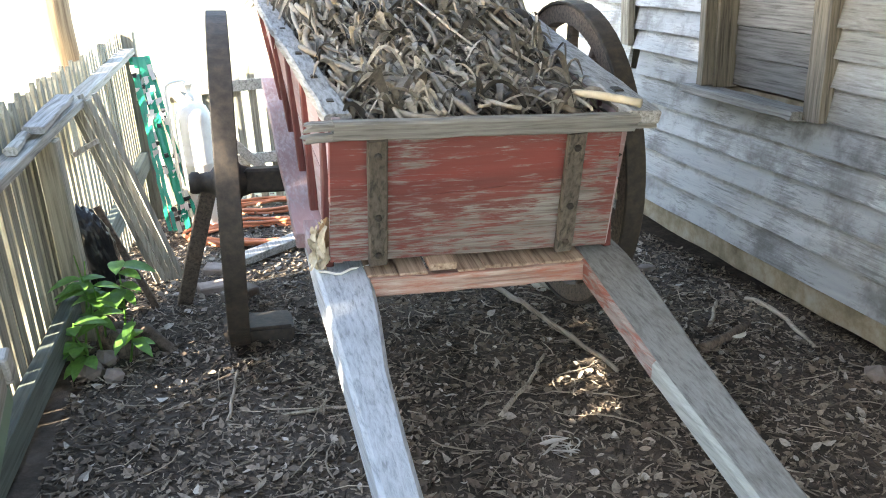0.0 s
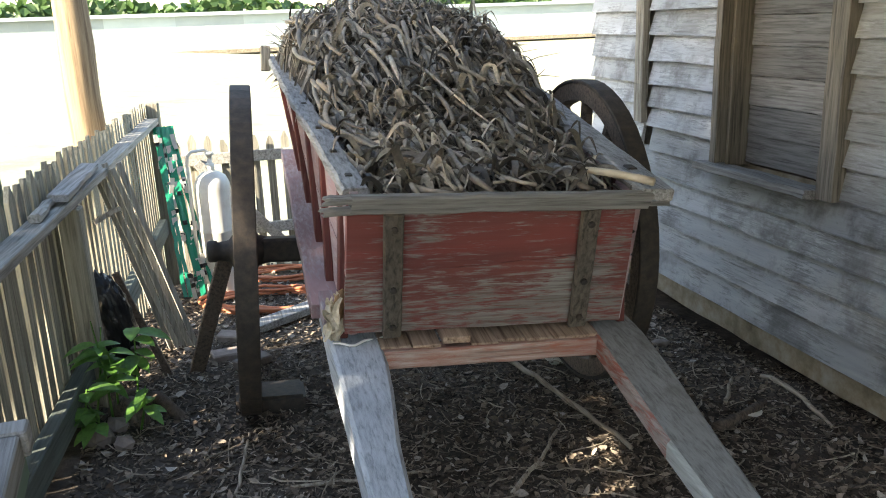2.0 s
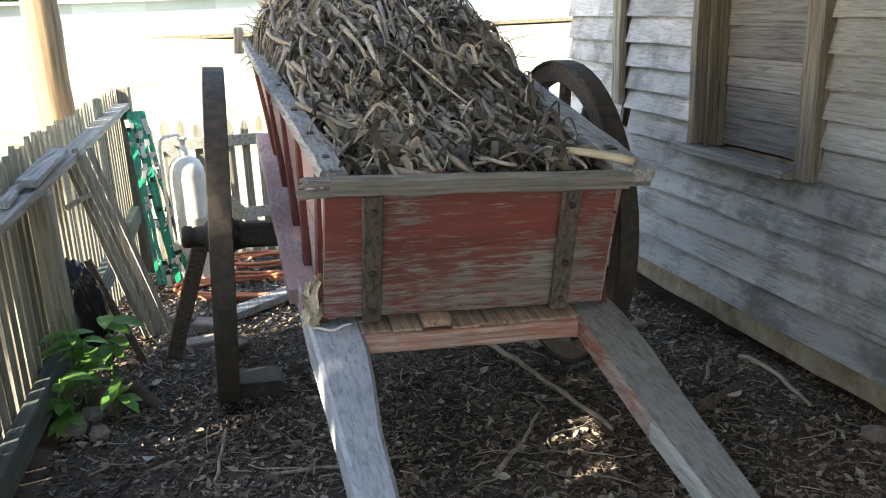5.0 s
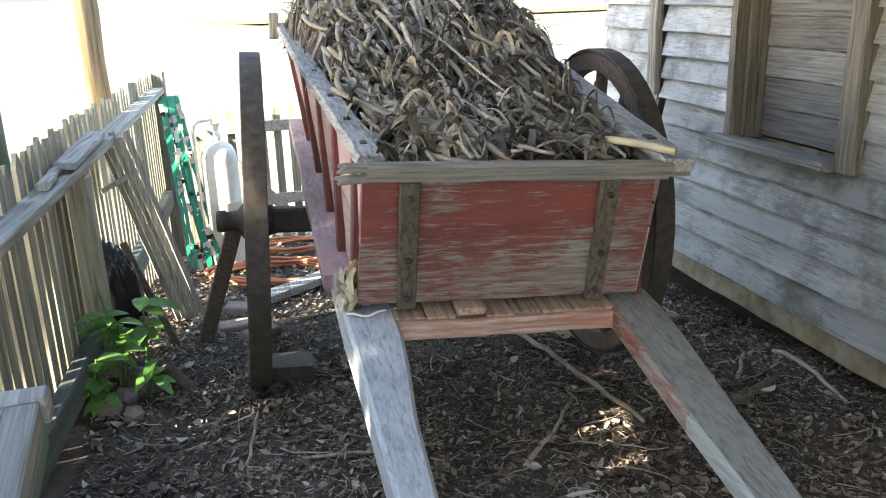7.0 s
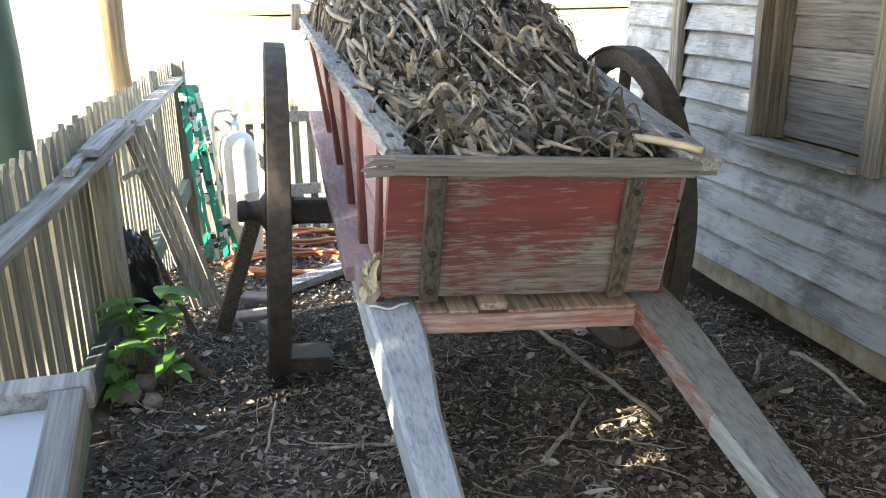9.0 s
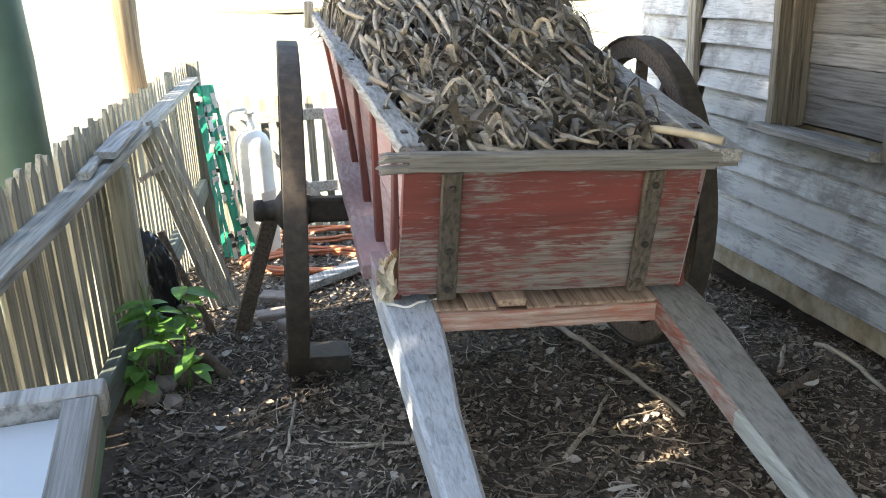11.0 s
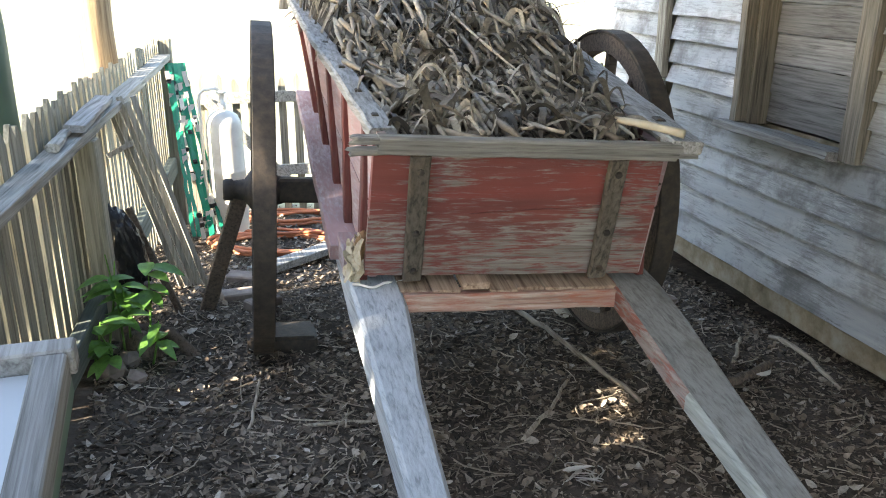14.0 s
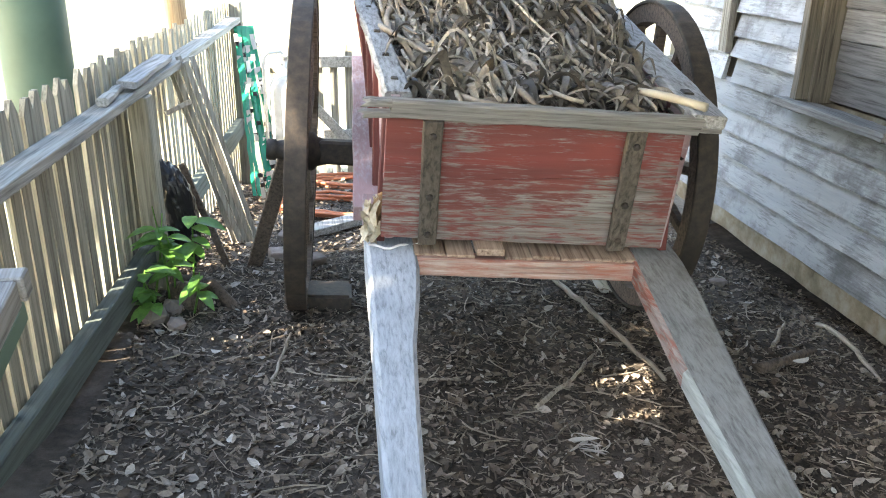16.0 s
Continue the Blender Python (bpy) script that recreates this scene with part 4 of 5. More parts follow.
def green_garland():
    g = thing("green_garland", Matrix.Identity(4), "shiny green plastic strands hung from the fence post", "plastic strands")
    rnd = random.Random(4)
    top, bot = Vector((-0.40, 6.18, 0.77)), Vector((-0.245, 5.62, gz(-0.24, 5.62) + 0.01))
    for k in range(7):
        bm = bmesh.new()
        off = Vector((-0.10 + 0.033 * k, rnd.uniform(-0.03, 0.03), 0))
        low = bot + off * 1.0 + Vector((rnd.uniform(-0.02, 0.02), 0, rnd.uniform(0, 0.12)))
        board(top + off * 0.6, low, 0.027, 0.006, (0.2 * math.sin(k * 3), -1, 0.1), 300 + k, 18, 0.005, 0.001, bm=bm)
        part("strand", bm, GREEN_PLASTIC, g)
    # white strips stand in for bright gaps and highlights between the strands
    for k in range(84):
        f = rnd.uniform(0.03, 0.95)
        p = top.lerp(bot, f) + Vector((rnd.uniform(-0.07, 0.07), rnd.uniform(-0.05, 0.0), 0))
        a = rnd.uniform(-0.5, 0.5)
        d = Vector((math.sin(a) * 0.4, -0.1, -1))
        part("tag", board(p, p + d * rnd.uniform(0.04, 0.09), 0.03, 0.004, (0.3, -1, 0.2), k, 2, 0.001, 0.001), TANK, g, "white strip standing in for a bright gap") if k % 3 else part("knot", board(p, p + d * 0.03, 0.03, 0.02, (0, -1, 0), k, 2, 0.004, 0.004), BLACK_PLASTIC, g, "dark knot")


green_garland()


def hoses():
    rnd = random.Random(9)
    for cx, cy, r, n in ((0.28, 5.45, 0.52, 6), (0.42, 6.35, 0.40, 5)):
        h = thing("hose_coil", Matrix.Identity(4), "loose coil of orange hose lying on the ground", "hose", "coils of hose")
        for k in range(n):
            bm = bmesh.new()
            pts = []
            rr = r * (0.82 + 0.22 * k / n)
            ph = rnd.uniform(0, 6)
            for i in range(41):
                u = math.tau * i / 40
                x, y = cx + rr * math.cos(u) * (1.05 + 0.04 * math.sin(2 * u + ph)), cy + rr * 0.62 * math.sin(u) + 0.02 * math.sin(3 * u + ph)
                pts.append((x, y, gz(x, y) + bumps(x, y) + 0.020 + 0.016 * (k % 3) + 0.008 * math.sin(u * 2 + ph)))
            smooth(part("loop", tube(bm, pts, 0.0125, 7, caps=False), HOSE, h))


hoses()


def ground_things():
    # iron shoe under the wheel
    chock = thing("wheel_chock", CART, "dark rusty block wedged under the cart wheel", "chock")
    bm = bmesh.new()
    box(bm, -0.88, -0.56, -0.14, 0.10, -0.03, 0.085)
    bmesh.ops.bevel(bm, geom=bm.edges[:], offset=0.014, segments=2, affect="EDGES")
    part("block", bm, IRON, chock)
    # dark prop plank that leans on the hub
    prop = thing("prop_plank", Matrix.Identity(4), "dark old plank leaning against the wheel hub", "plank")
    part("plank", board((-0.275, 4.03, gz(-0.27, 4.03)), (-0.035, 3.80, 0.44), 0.078, 0.03, (0.2, -1, 0.1), 12, 6), BARK_DARK, prop)
    # plank and bricks behind the wheel
    pl = thing("loose_plank", Matrix.Identity(4), "grey-brown plank lying in the leaf litter", "plank")
    part("plank", board((0.0, 4.60, gz(0, 4.6) + 0.05), (0.60, 5.22, gz(0.6, 5.22) + 0.06), 0.11, 0.05, (-0.4, -0.5, 1), 13, 6), GREY_Y, pl)
    for x, y, rz in ((-0.10, 4.20, 12), (-0.06, 4.55, -20), (0.02, 4.05, 35)):
        b = thing("loose_brick", pose(x, y, gz(x, y) + 0.02, 4, 3, rz), "dusty grey brick half sunk in the leaves", "brick", "loose bricks")
        part("brick", worn_box(-0.10, 0.10, -0.05, 0.05, -0.03, 0.04, 0.008), STONE, b)
    # sticks
    def stick(name, a, b, r, mat, label, bend=0.02, seed=0, lift=0.012):
        rnd = random.Random(seed)
        a, b = Vector((*a, 0)), Vector((*b, 0))
        s = (b - a).cross(Vector((0, 0, 1))).normalized()
        pts, rad = [], []
        for i in range(12):
            f = i / 11
            q = a.lerp(b, f) + s * (bend * math.sin(math.pi * f) + rnd.uniform(-0.006, 0.006))
            q.z = gz(q.x, q.y) + bumps(q.x, q.y) + r * 0.7 + lift * math.sin(math.pi * f)
            pts.append(q)
            rad.append(r * (1.0 - 0.35 * f) * rnd.uniform(0.88, 1.14))
        bm = bmesh.new()
        smooth(tagged(part(name, tube(bm, pts, rad, 8), mat), label, "stick"))

    stick("long_stick", (1.40, 3.90), (1.50, 2.56), 0.016, BARK, "long pale bare stick lying under the cart front", 0.03, 1, 0.03)
    stick("bent_branch", (2.60, 3.16), (2.46, 2.50), 0.014, BARK, "pale bent branch lying along the house wall", -0.03, 2)
    stick("dark_branch", (1.95, 2.62), (2.36, 2.84), 0.026, BARK_DARK, "thick dark branch lying in the litter", 0.02, 3)
    stick("short_stick", (2.17, 2.87), (2.44, 3.20), 0.012, BARK, "short grey stick lying in the litter", 0.0, 4)
    stick("cane_piece", (0.86, 2.30), (1.30, 2.86), 0.010, BARK, "thin tan cane lying in the litter", 0.02, 5)
    stick("cane_piece", (0.08, 2.60), (0.62, 2.56), 0.008, BARK, "thin tan cane lying in the litter", 0.02, 6)
    stick("cane_piece", (-0.12, 2.58), (-0.05, 3.10), 0.008, BARK, "thin tan cane lying in the litter", 0.01, 7)
    stick("cane_piece", (0.15, 3.62), (0.30, 3.40), 0.012, BARK_DARK, "short dark stick beside the wheel", 0.01, 8)
    stick("twig", (1.30, 3.00), (1.62, 2.96), 0.006, BARK_DARK, "thin dark twig lying in the litter", 0.02, 9)
    stick("twig", (2.10, 2.10), (2.42, 2.30), 0.005, BARK, "thin grey twig lying in the litter", 0.03, 10)
    stick("twig", (1.70, 3.60), (2.30, 3.80), 0.008, BARK, "thin grey twig lying in the litter", 0.03, 11)
    # gnarled stump and roots at the fence
    st = thing("root_stump", Matrix.Identity(4), "gnarled dark root stump at the foot of the fence", "stump")
    rnd = random.Random(3)
    for k, (a, b, r) in enumerate((((-0.62, 3.60, 0.05), (-0.28, 3.42, -0.02), 0.055), ((-0.60, 3.50, 0.02), (-0.42, 3.25, -0.01), 0.06), ((-0.66, 3.65, 0.10), (-0.50, 3.62, 0.30), 0.03), ((-0.50, 3.45, 0.08), (-0.24, 3.38, 0.0), 0.035))):
        a, b = Vector(a), Vector(b)
        a.z += gz(a.x, a.y)
        b.z += gz(b.x, b.y)
        bm = bmesh.new()
        pts = [a.lerp(b, i / 7) + Vector((rnd.uniform(-0.012, 0.012), rnd.uniform(-0.012, 0.012), 0.035 * math.sin(i * 0.9) + rnd.uniform(-0.01, 0.01))) for i in range(8)]
        smooth(part("root", tube(bm, pts, [r * rnd.uniform(0.75, 1.2) * (1 - 0.4 * i / 7) for i in range(8)], 10), BARK_DARK, st))
    for x, y, s in ((-0.66, 3.20, 0.07), (-0.55, 3.12, 0.05), (-0.60, 3.32, 0.06)):
        b = thing("stone", pose(x, y, gz(x, y) + 0.02, 10, 5, 30 * x), "grey stone at the foot of the fence", "stone", "stones")
        bm = bmesh.new()
        bmesh.ops.create_icosphere(bm, subdivisions=1, radius=s)
        for v in bm.verts:
            v.co *= 1 + 0.35 * noise.noise(v.co * 14 + Vector((x * 9, 0, 0)))
            v.co.z *= 0.7
        part("rock", bm, STONE, b)
    # pale stones by the house
    for x, y, s in ((2.50, 2.16, 0.08), (2.40, 3.85, 0.06), (2.10, 4.10, 0.07)):
        b = thing("stone", pose(x, y, gz(x, y) + 0.01, 0, 8, 40 * x), "pale stone in the leaf litter near the house", "stone", "stones")
        bm = bmesh.new()
        bmesh.ops.create_icosphere(bm, subdivisions=1, radius=s)
        for v in bm.verts:
            v.co *= 1 + 0.4 * noise.noise(v.co * 12 + Vector((x * 9, 0, 0)))
            v.co.z *= 0.55
        part("rock", bm, STONE, b)
    # black bag slung against the fence
    bag = thing("black_bag", Matrix.Identity(4), "crumpled black plastic bag hung beside the fence post", "plastic bag")
    bm = bmesh.new()
    bmesh.ops.create_icosphere(bm, subdivisions=5, radius=1.0)
    for v in bm.verts:
        q = v.co.copy()
        fold = abs(noise.noise(Vector((q.x * 4.5, q.y * 4.5, q.z * 1.3)))) * 0.30 + 0.06 * noise.noise(q * 9)
        taper = 1.0 + 0.30 * q.z
        v.co = Vector((q.x * 0.105 * taper, q.y * 0.08 * taper, q.z * 0.30)) * (1.0 - fold)
        v.co.x -= 0.18 * v.co.z
    bmesh.ops.transform(bm, matrix=Matrix.Translation((-0.625, 3.88, 0.06)), verts=bm.verts)
    smooth(part("bag", bm, BLACK_PLASTIC, bag))
    sk = thing("garden_stake", Matrix.Identity(4), "brown wooden stake leaning beside the black bag", "stake")
    part("stake", board((-0.40, 3.98, gz(-0.4, 3.98)), (-0.60, 4.0, 0.30), 0.035, 0.025, (0, -1, 0), 4, 4), BARK_DARK, sk)


ground_things()


def sign():
    corner = Vector((-0.350, 0.965, 0.938))
    s = thing("sign_stand", Matrix.Translation(corner) @ pose(0, 0, 0, 9, 0, 1.5), "slanted white information sign in a grey wooden frame", "sign")
    # local: x to the right, y up the slope, corner at the top right
    part("frame_rail", worn_box(-0.62, 0.0, -0.034, 0.0, -0.03, 0.012, 0.003), GREY_Y, s, "grey top frame rail")
    part("frame_rail", worn_box(-0.050, -0.008, -0.50, -0.035, -0.035, 0.010, 0.003), GREY_Y, s, "grey side frame rail")
    part("frame_rail", worn_box(-0.62, -0.56, -0.50, -0.046, -0.035, 0.010, 0.003), GREY_Y, s, "grey side frame rail")
    part("frame_rail", worn_box(-0.62, 0.0, -0.545, -0.501, -0.03, 0.012, 0.003), GREY_Y, s, "grey bottom frame rail")
    part("panel", worn_box(-0.557, -0.053, -0.499, -0.036, -0.028, -0.018, 0.001), WHITE_PANEL, s, "white panel")
    part("backing", worn_box(-0.61, -0.012, -0.53, -0.012, -0.075, -0.038, 0.004), GREEN_POST, s, "dull green backing")
    rnd = random.Random(2)
    for k in range(8):
        y = -0.150 - 0.026 * k
        x = -0.52
        while x < -0.12:
            w = min(rnd.uniform(0.02, 0.06), -0.115 - x)
            if w > 0.008:
                bm = bmesh.new()
                box(bm, x, x + w, y, y + 0.007, -0.0178, -0.0172)
                part("text_bar", bm, INK, s)
            x += w + 0.012
    st = board((-0.30, -0.25, -0.076), (-0.30, -0.25 - 0.15, -1.02), 0.09, 0.09, (0, 1, -0.16), 3, 4)
    part("leg", st, GREEN_POST, s, "dull green post")


sign()


def small_finds():
    # cord over the shaft
    bm = bmesh.new()
    pts = [Vector((-0.535 + 0.19 * i / 11, -1.175 - 0.03 * math.sin(i * 0.5), bed_z(-1.19) + 0.006 + 0.004 * math.sin(i * 1.3))) for i in range(12)]
    smooth(tagged(part("cord", tube(bm, pts, 0.0045, 6), TANK, None, "", CART), "thin pale cord lying across the shaft", "cord"))
    # pale iron ring in the litter under the cart
    x, y = 1.72, 3.72
    w = thing("old_pulley", pose(x, y, gz(x, y) + 0.05, 24, 8, 20), "pale grey metal pulley lying in the litter", "pulley")
    prof = [(0.05, -0.03), (0.125, -0.035), (0.14, -0.03), (0.14, -0.015), (0.115, -0.005), (0.115, 0.005), (0.14, 0.015), (0.14, 0.03), (0.125, 0.035), (0.05, 0.03)]
    smooth(part("rim", lathe(prof, 28), TANK, w))
    smooth(part("hub", lathe([(0.015, -0.04), (0.04, -0.04), (0.04, 0.045), (0.015, 0.045)], 16), IRON, w))
    # white curl of bark and a torn papery husk
    pale = blotchy("bleached papery leaf", (0.44, 0.41, 0.36), (0.60, 0.57, 0.52), scale=24, rough=0.7)
    rnd = random.Random(77)

    def blade(parent, p, d, L, w, n, bend):
        verts, faces = [], []
        ribbon(verts, faces, [p + d * L * f + bend * math.sin(math.pi * f) * L for f in (0, 0.2, 0.4, 0.6, 0.8, 1)], [w * g for g in (0.2, 0.8, 1, 0.95, 0.6, 0.1)], n, 0.5)
        me = bpy.data.meshes.new("blade")
        me.from_pydata(verts, [], faces)
        me.materials.append(pale)
        for f in me.polygons:
            f.use_smooth = True
        ob = new("blade", me)
        ob.parent = parent

    c = thing("bark_curl", Matrix.Identity(4), "white crescent-shaped curl of bark lying in the litter", "bark curl")
    p = Vector((2.15, 2.68, gz(2.15, 2.68) + 0.03))
    blade(c, p, Vector((1, 0.1, 0.1)).normalized(), 0.085, 0.012, Vector((0, -0.5, 1)), Vector((0, -0.25, 0)))
    h = thing("torn_husk", Matrix.Identity(4), "torn bleached papery husk lying on the soil", "husk")
    for k in range(14):
        u = rnd.uniform(0, math.tau)
        p = Vector((0.97 + 0.05 * math.cos(u), 1.99 + 0.04 * math.sin(u), gz(0.97, 1.99) + rnd.uniform(0.02, 0.04)))
        blade(h, p, Vector((math.cos(u + 2.2), math.sin(u + 2.2) * 0.6, rnd.uniform(-0.1, 0.08))).normalized(), rnd.uniform(0.06, 0.12), rnd.uniform(0.003, 0.008), Vector((rnd.gauss(0, 0.4), rnd.gauss(0, 0.4), 1)).normalized(), Vector((rnd.gauss(0, 0.35), rnd.gauss(0, 0.35), 0.06)))


small_finds()


# ---------------------------------------------------------------- plants
def plant():
    p = thing("green_seedling", Matrix.Identity(4), "leafy green seedling growing at the foot of the fence", "plant")
    rnd = random.Random(21)
    bm = bmesh.new()
    verts, faces = [], []
    for sx, sy, h in ((-0.62, 3.40, 0.50), (-0.70, 3.46, 0.44), (-0.52, 3.40, 0.46), (-0.74, 3.28, 0.24), (-0.64, 3.20, 0.20), (-0.60, 3.44, 0.36), (-0.50, 3.30, 0.22)):
        base = Vector((sx, sy, gz(sx, sy)))
        tip = base + Vector((rnd.uniform(-0.05, 0.08), rnd.uniform(-0.08, 0.02), h))
        tube(bm, [base, base.lerp(tip, 0.5) + Vector((0.01, 0, 0.02)), tip], [0.006, 0.005, 0.003], 6)
        for k in range(8):
            f = rnd.uniform(0.4, 1.0)
            q = base.lerp(tip, f)
            u = rnd.uniform(0, math.tau)
            d = Vector((math.cos(u), math.sin(u) * 0.9, rnd.uniform(-0.1, 0.35))).normalized()
            L, w = rnd.uniform(0.09, 0.16), rnd.uniform(0.022, 0.036)
            pts = [q + d * L * g + Vector((0, 0, -0.35 * L * g * g)) for g in (0, 0.2, 0.42, 0.65, 0.85, 1)]
            ribbon(verts, faces, pts, [w * g for g in (0.06, 0.75, 1.0, 0.85, 0.45, 0.03)], Vector((0, -0.2, 1)), 0.25)
    part("stem", bm, LEAF, p)
    me = bpy.data.meshes.new("leaves")
    me.from_pydata(verts, [], faces)
    me.materials.append(LEAF)
    ob = new("leaves", me)
    ob.parent = p
    for f in me.polygons:
        f.use_smooth = True


plant()


def tree():
    """An unseen tree, added so that its crown shades the yard."""
    t = thing("unseen_shade_tree", Matrix.Identity(4), "unseen broad leafy tree added beside the yard for shade", "tree")
    across = Vector((-SUN_AZ[1], SUN_AZ[0], 0)).normalized() * -1
    along = Vector((-SUN_AZ[0], -SUN_AZ[1], 0)).normalized()
    far, rise = -6.6, 6.6 * math.tan(radians(SUN_EL))
    c = along * far + across * 2.2 + Vector((0, 0, 2.6 + rise))
    bm = bmesh.new()
    base = Vector((c.x - 0.3, c.y - 0.4, gz(-4, c.y) - 0.1))
    tube(bm, [base, base.lerp(c, 0.4) + Vector((0.1, 0.1, 0)), c], [0.26, 0.2, 0.08], 12)
    rnd = random.Random(8)
    for k in range(9):
        u = math.tau * k / 9
        q = base.lerp(c, 0.55 + 0.04 * k)
        e = c + across * 2.4 * math.cos(u) + Vector((0, 0, 1.5 * math.sin(u)))
        tube(bm, [q, q.lerp(e, 0.5) + Vector((0, 0, 0.2)), e], [0.09, 0.055, 0.02], 8)
    part("trunk", bm, BARK_DARK, t)
    # openings carved towards the sun to place light patches on cart and yard
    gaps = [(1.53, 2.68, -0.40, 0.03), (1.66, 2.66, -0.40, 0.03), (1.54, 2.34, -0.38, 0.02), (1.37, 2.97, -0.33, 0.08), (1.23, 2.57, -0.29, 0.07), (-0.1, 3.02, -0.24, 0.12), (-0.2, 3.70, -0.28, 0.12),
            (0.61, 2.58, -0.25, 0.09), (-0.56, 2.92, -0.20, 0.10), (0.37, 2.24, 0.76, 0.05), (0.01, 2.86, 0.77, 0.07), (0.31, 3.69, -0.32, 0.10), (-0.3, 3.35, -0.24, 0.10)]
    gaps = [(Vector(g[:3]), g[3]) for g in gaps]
    verts, faces = [], []
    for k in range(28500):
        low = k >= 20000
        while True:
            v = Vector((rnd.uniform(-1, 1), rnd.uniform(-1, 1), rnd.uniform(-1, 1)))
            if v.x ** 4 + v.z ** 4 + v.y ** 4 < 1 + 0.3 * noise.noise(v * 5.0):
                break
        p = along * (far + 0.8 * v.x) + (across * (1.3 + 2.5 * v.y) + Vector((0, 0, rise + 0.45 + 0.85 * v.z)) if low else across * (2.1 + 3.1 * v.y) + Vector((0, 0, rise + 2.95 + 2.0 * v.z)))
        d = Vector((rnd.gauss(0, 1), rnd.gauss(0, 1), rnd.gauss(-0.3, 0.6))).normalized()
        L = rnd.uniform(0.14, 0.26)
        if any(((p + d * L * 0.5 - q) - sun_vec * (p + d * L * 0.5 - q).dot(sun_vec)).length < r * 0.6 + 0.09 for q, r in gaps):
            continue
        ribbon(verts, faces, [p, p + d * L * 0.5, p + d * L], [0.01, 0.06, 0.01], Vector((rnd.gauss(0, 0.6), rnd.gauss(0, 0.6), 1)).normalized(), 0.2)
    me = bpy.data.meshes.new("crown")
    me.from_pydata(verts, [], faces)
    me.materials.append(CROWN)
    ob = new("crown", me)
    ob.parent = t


tree()


# ---------------------------------------------------------------- distance
def distance():
    shed = thing("far_shed", pose(-20, 78, gz(5, 9) + 0.2, 0, 0, 3), "long low pale metal shed across the lawn", "shed")
    m = blotchy("pale ribbed metal", (0.30, 0.36, 0.39), (0.36, 0.42, 0.45), scale=0.4, rough=0.5)
    for k in range(16):
        bm = bmesh.new()
        box(bm, k * 6 - 30, k * 6 - 24.004, 0, 6, 0, 3.4)
        part("panel", bm, m, shed)
    bm = bmesh.new()
    box(bm, -31, 67, -0.6, 7, 3.4, 3.7)
    part("roof", bm, m, shed)
    bm = bmesh.new()
    box(bm, -31, 67, -0.12, -0.006, 0, 0.35)
    part("plinth", bm, SILL_BEAM, shed, "dark base course")
    rnd = random.Random(66)
    verts, faces = [], []
    for k in range(5200):
        x = rnd.uniform(-70, 40)
        top = 4.4 + 1.8 * noise.noise(Vector((x * 0.11, 0.3, 0)))
        p = Vector((x, 92 + rnd.uniform(0, 5), gz(5, 9) + top * rnd.random() ** 0.6 + 0.6))
        d = Vector((rnd.gauss(0, 1), rnd.gauss(0, 0.5), rnd.gauss(0, 0.8))).normalized()
        ribbon(verts, faces, [p, p + d * 0.5, p + d], [0.1, 0.5, 0.08], Vector((rnd.gauss(0, 0.6), -1, rnd.gauss(0.4, 0.5))).normalized(), 0.2)
    scattered("far_trees", verts, faces, CROWN, "distant row of green trees behind the shed", "trees")


distance()


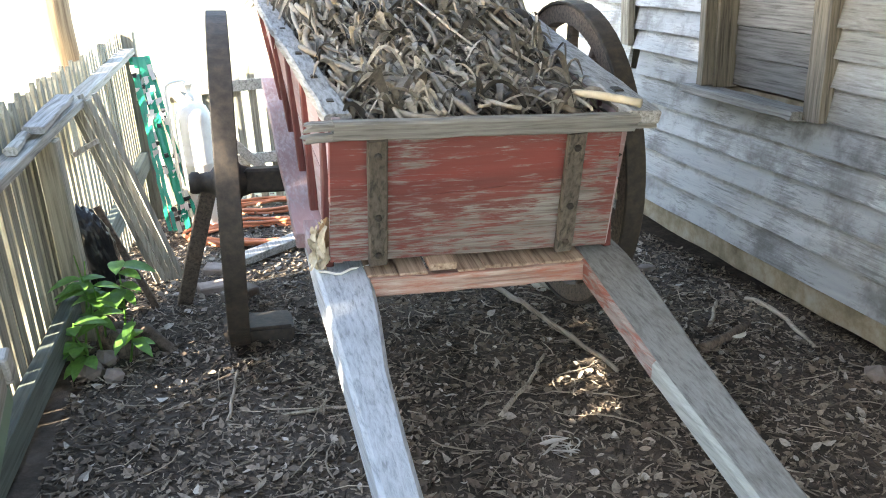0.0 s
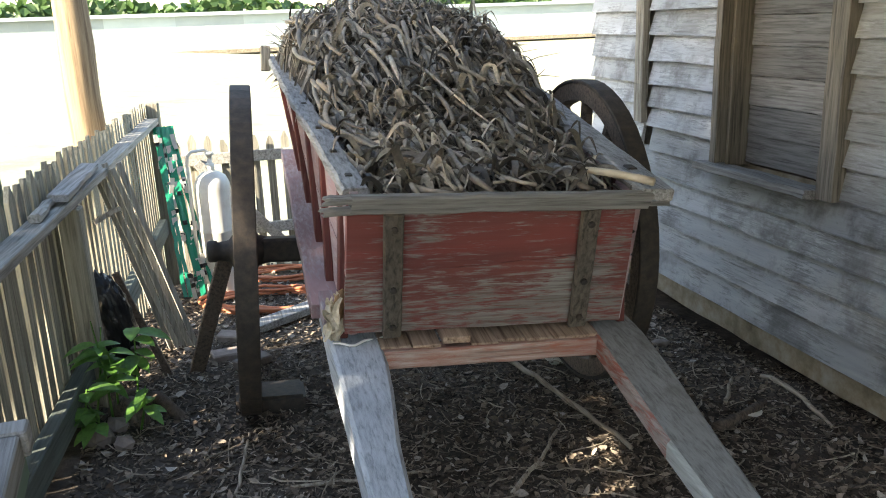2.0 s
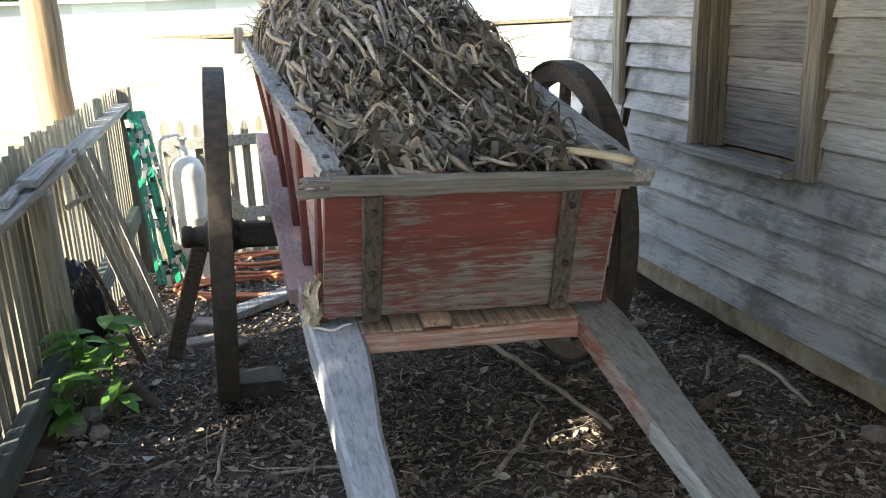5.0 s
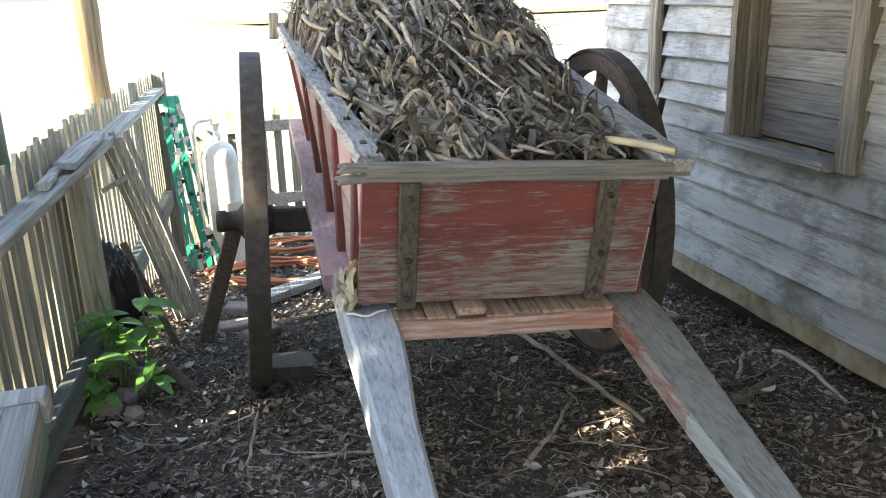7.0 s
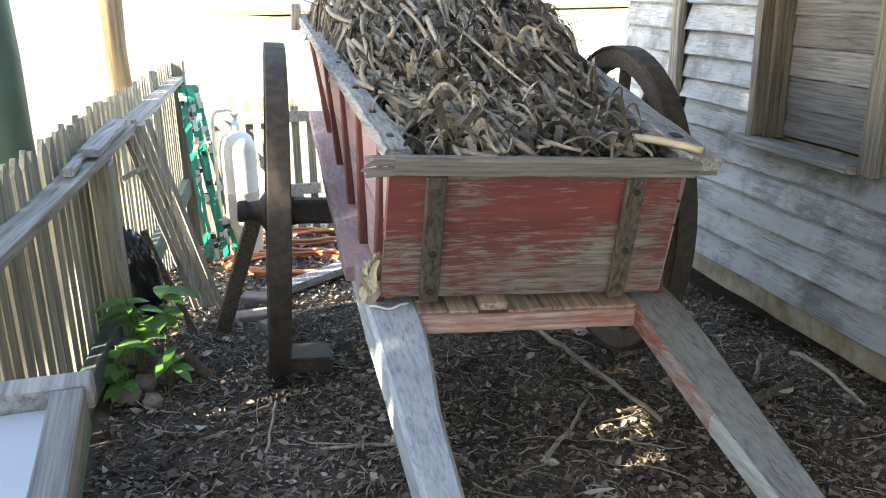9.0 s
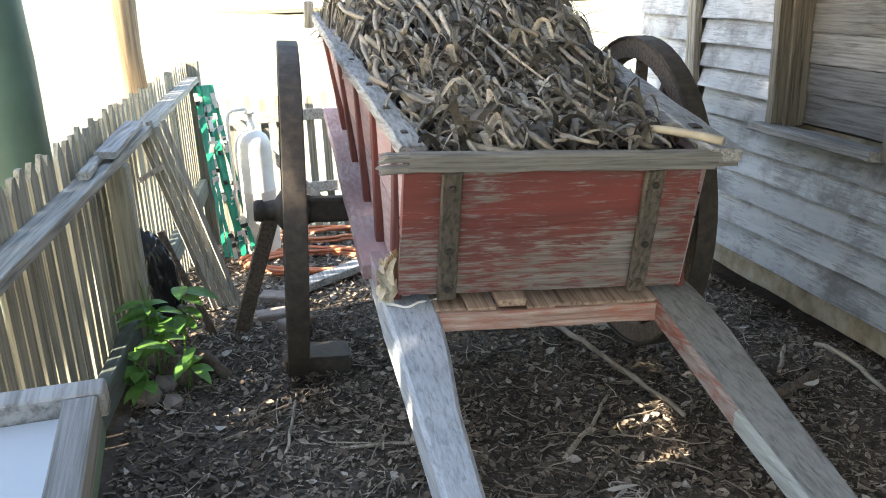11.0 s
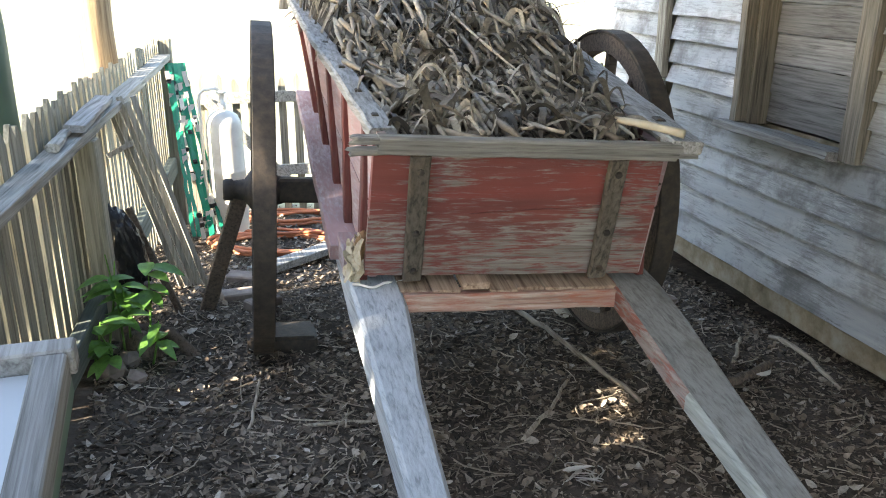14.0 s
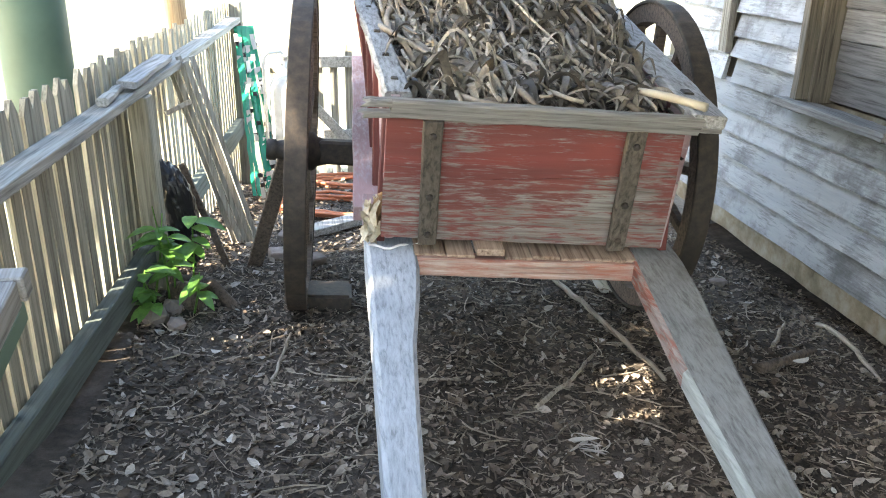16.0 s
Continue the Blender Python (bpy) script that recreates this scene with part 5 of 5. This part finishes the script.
# ---------------------------------------------------------------- leaf litter
def litter():
    rnd = random.Random(31)
    for name, count, size, mat, label in (("leaf_litter", 23000, 0.72, LITTER, "scattered dry brown leaves over the yard soil"), ("pale_leaves", 2600, 0.85, PALE_LEAF, "curled pale grey-tan leaves lying on top")):
        verts, faces = [], []
        for k in range(count):
            x, y = rnd.uniform(-0.72, 2.85), 0.5 + 6.4 * rnd.random() ** 1.2
            p = Vector((x, y, gz(x, y) + bumps(x, y) + rnd.uniform(0.004, 0.020)))
            u = rnd.uniform(0, math.tau)
            d = Vector((math.cos(u), math.sin(u), rnd.gauss(0, 0.3))).normalized()
            big = rnd.random() ** 1.8
            L = (0.018 + 0.052 * big) * size
            w = L * rnd.uniform(0.16, 0.36)
            n = Vector((rnd.gauss(0, 0.5), rnd.gauss(0, 0.5), 1)).normalized()
            curl = rnd.uniform(-0.1, 0.6)
            pts = [p + d * L * (f - 0.5) + n * curl * L * (2 * f - 1) ** 2 * 0.5 for f in (0, 0.3, 0.65, 1)]
            ribbon(verts, faces, pts, [w * 0.25, w, w * 0.85, w * 0.08], n, rnd.uniform(-0.2, 0.7))
        scattered(name, verts, faces, mat, label, "leaf litter", True)
    verts, faces = [], []
    for k in range(46000):
        x, y = rnd.uniform(-0.72, 2.85), 0.5 + 5.5 * rnd.random() ** 1.3
        p = Vector((x, y, gz(x, y) + bumps(x, y) + rnd.uniform(-0.002, 0.010)))
        u = rnd.uniform(0, math.tau)
        L, w = rnd.uniform(0.006, 0.030), rnd.uniform(0.0015, 0.0055)
        d = Vector((math.cos(u), math.sin(u), rnd.gauss(0, 0.25))) * L
        s = Vector((-math.sin(u), math.cos(u), rnd.gauss(0, 0.3))) * w
        k0 = len(verts)
        up = Vector((0, 0, w))
        verts += [tuple(p - d - s), tuple(p + d - s * 0.6), tuple(p + d + s * 0.6), tuple(p - d + s), tuple(p + up)]
        faces += [(k0, k0 + 1, k0 + 4), (k0 + 1, k0 + 2, k0 + 4), (k0 + 2, k0 + 3, k0 + 4), (k0 + 3, k0, k0 + 4)]
    twigs = bmesh.new()
    for k in range(420):
        x, y = rnd.uniform(-0.6, 2.58), 0.8 + 4.6 * rnd.random() ** 1.3
        u, L, r = rnd.uniform(0, math.tau), rnd.uniform(0.06, 0.26), rnd.uniform(0.0012, 0.0038)
        bow = rnd.gauss(0, 0.12)
        pts = []
        for i in range(5):
            f = i / 4 - 0.5
            qx, qy = x + L * (f * math.cos(u) - bow * f * f * 4 * math.sin(u)), y + L * (f * math.sin(u) + bow * f * f * 4 * math.cos(u))
            pts.append((qx, qy, gz(qx, qy) + bumps(qx, qy) + 0.016 + rnd.uniform(-0.003, 0.006)))
        tube(twigs, pts, [r, r, r * 0.9, r * 0.8, r * 0.5], 5)
    tagged(part("fine_twigs", twigs, STALK), "thin dry twigs and straws strewn over the soil", "twigs", kind="stuff")
    scattered("bark_chips", verts, faces, CHAFF, "crumbled bark chips and straw bits", "bark chips")


litter()
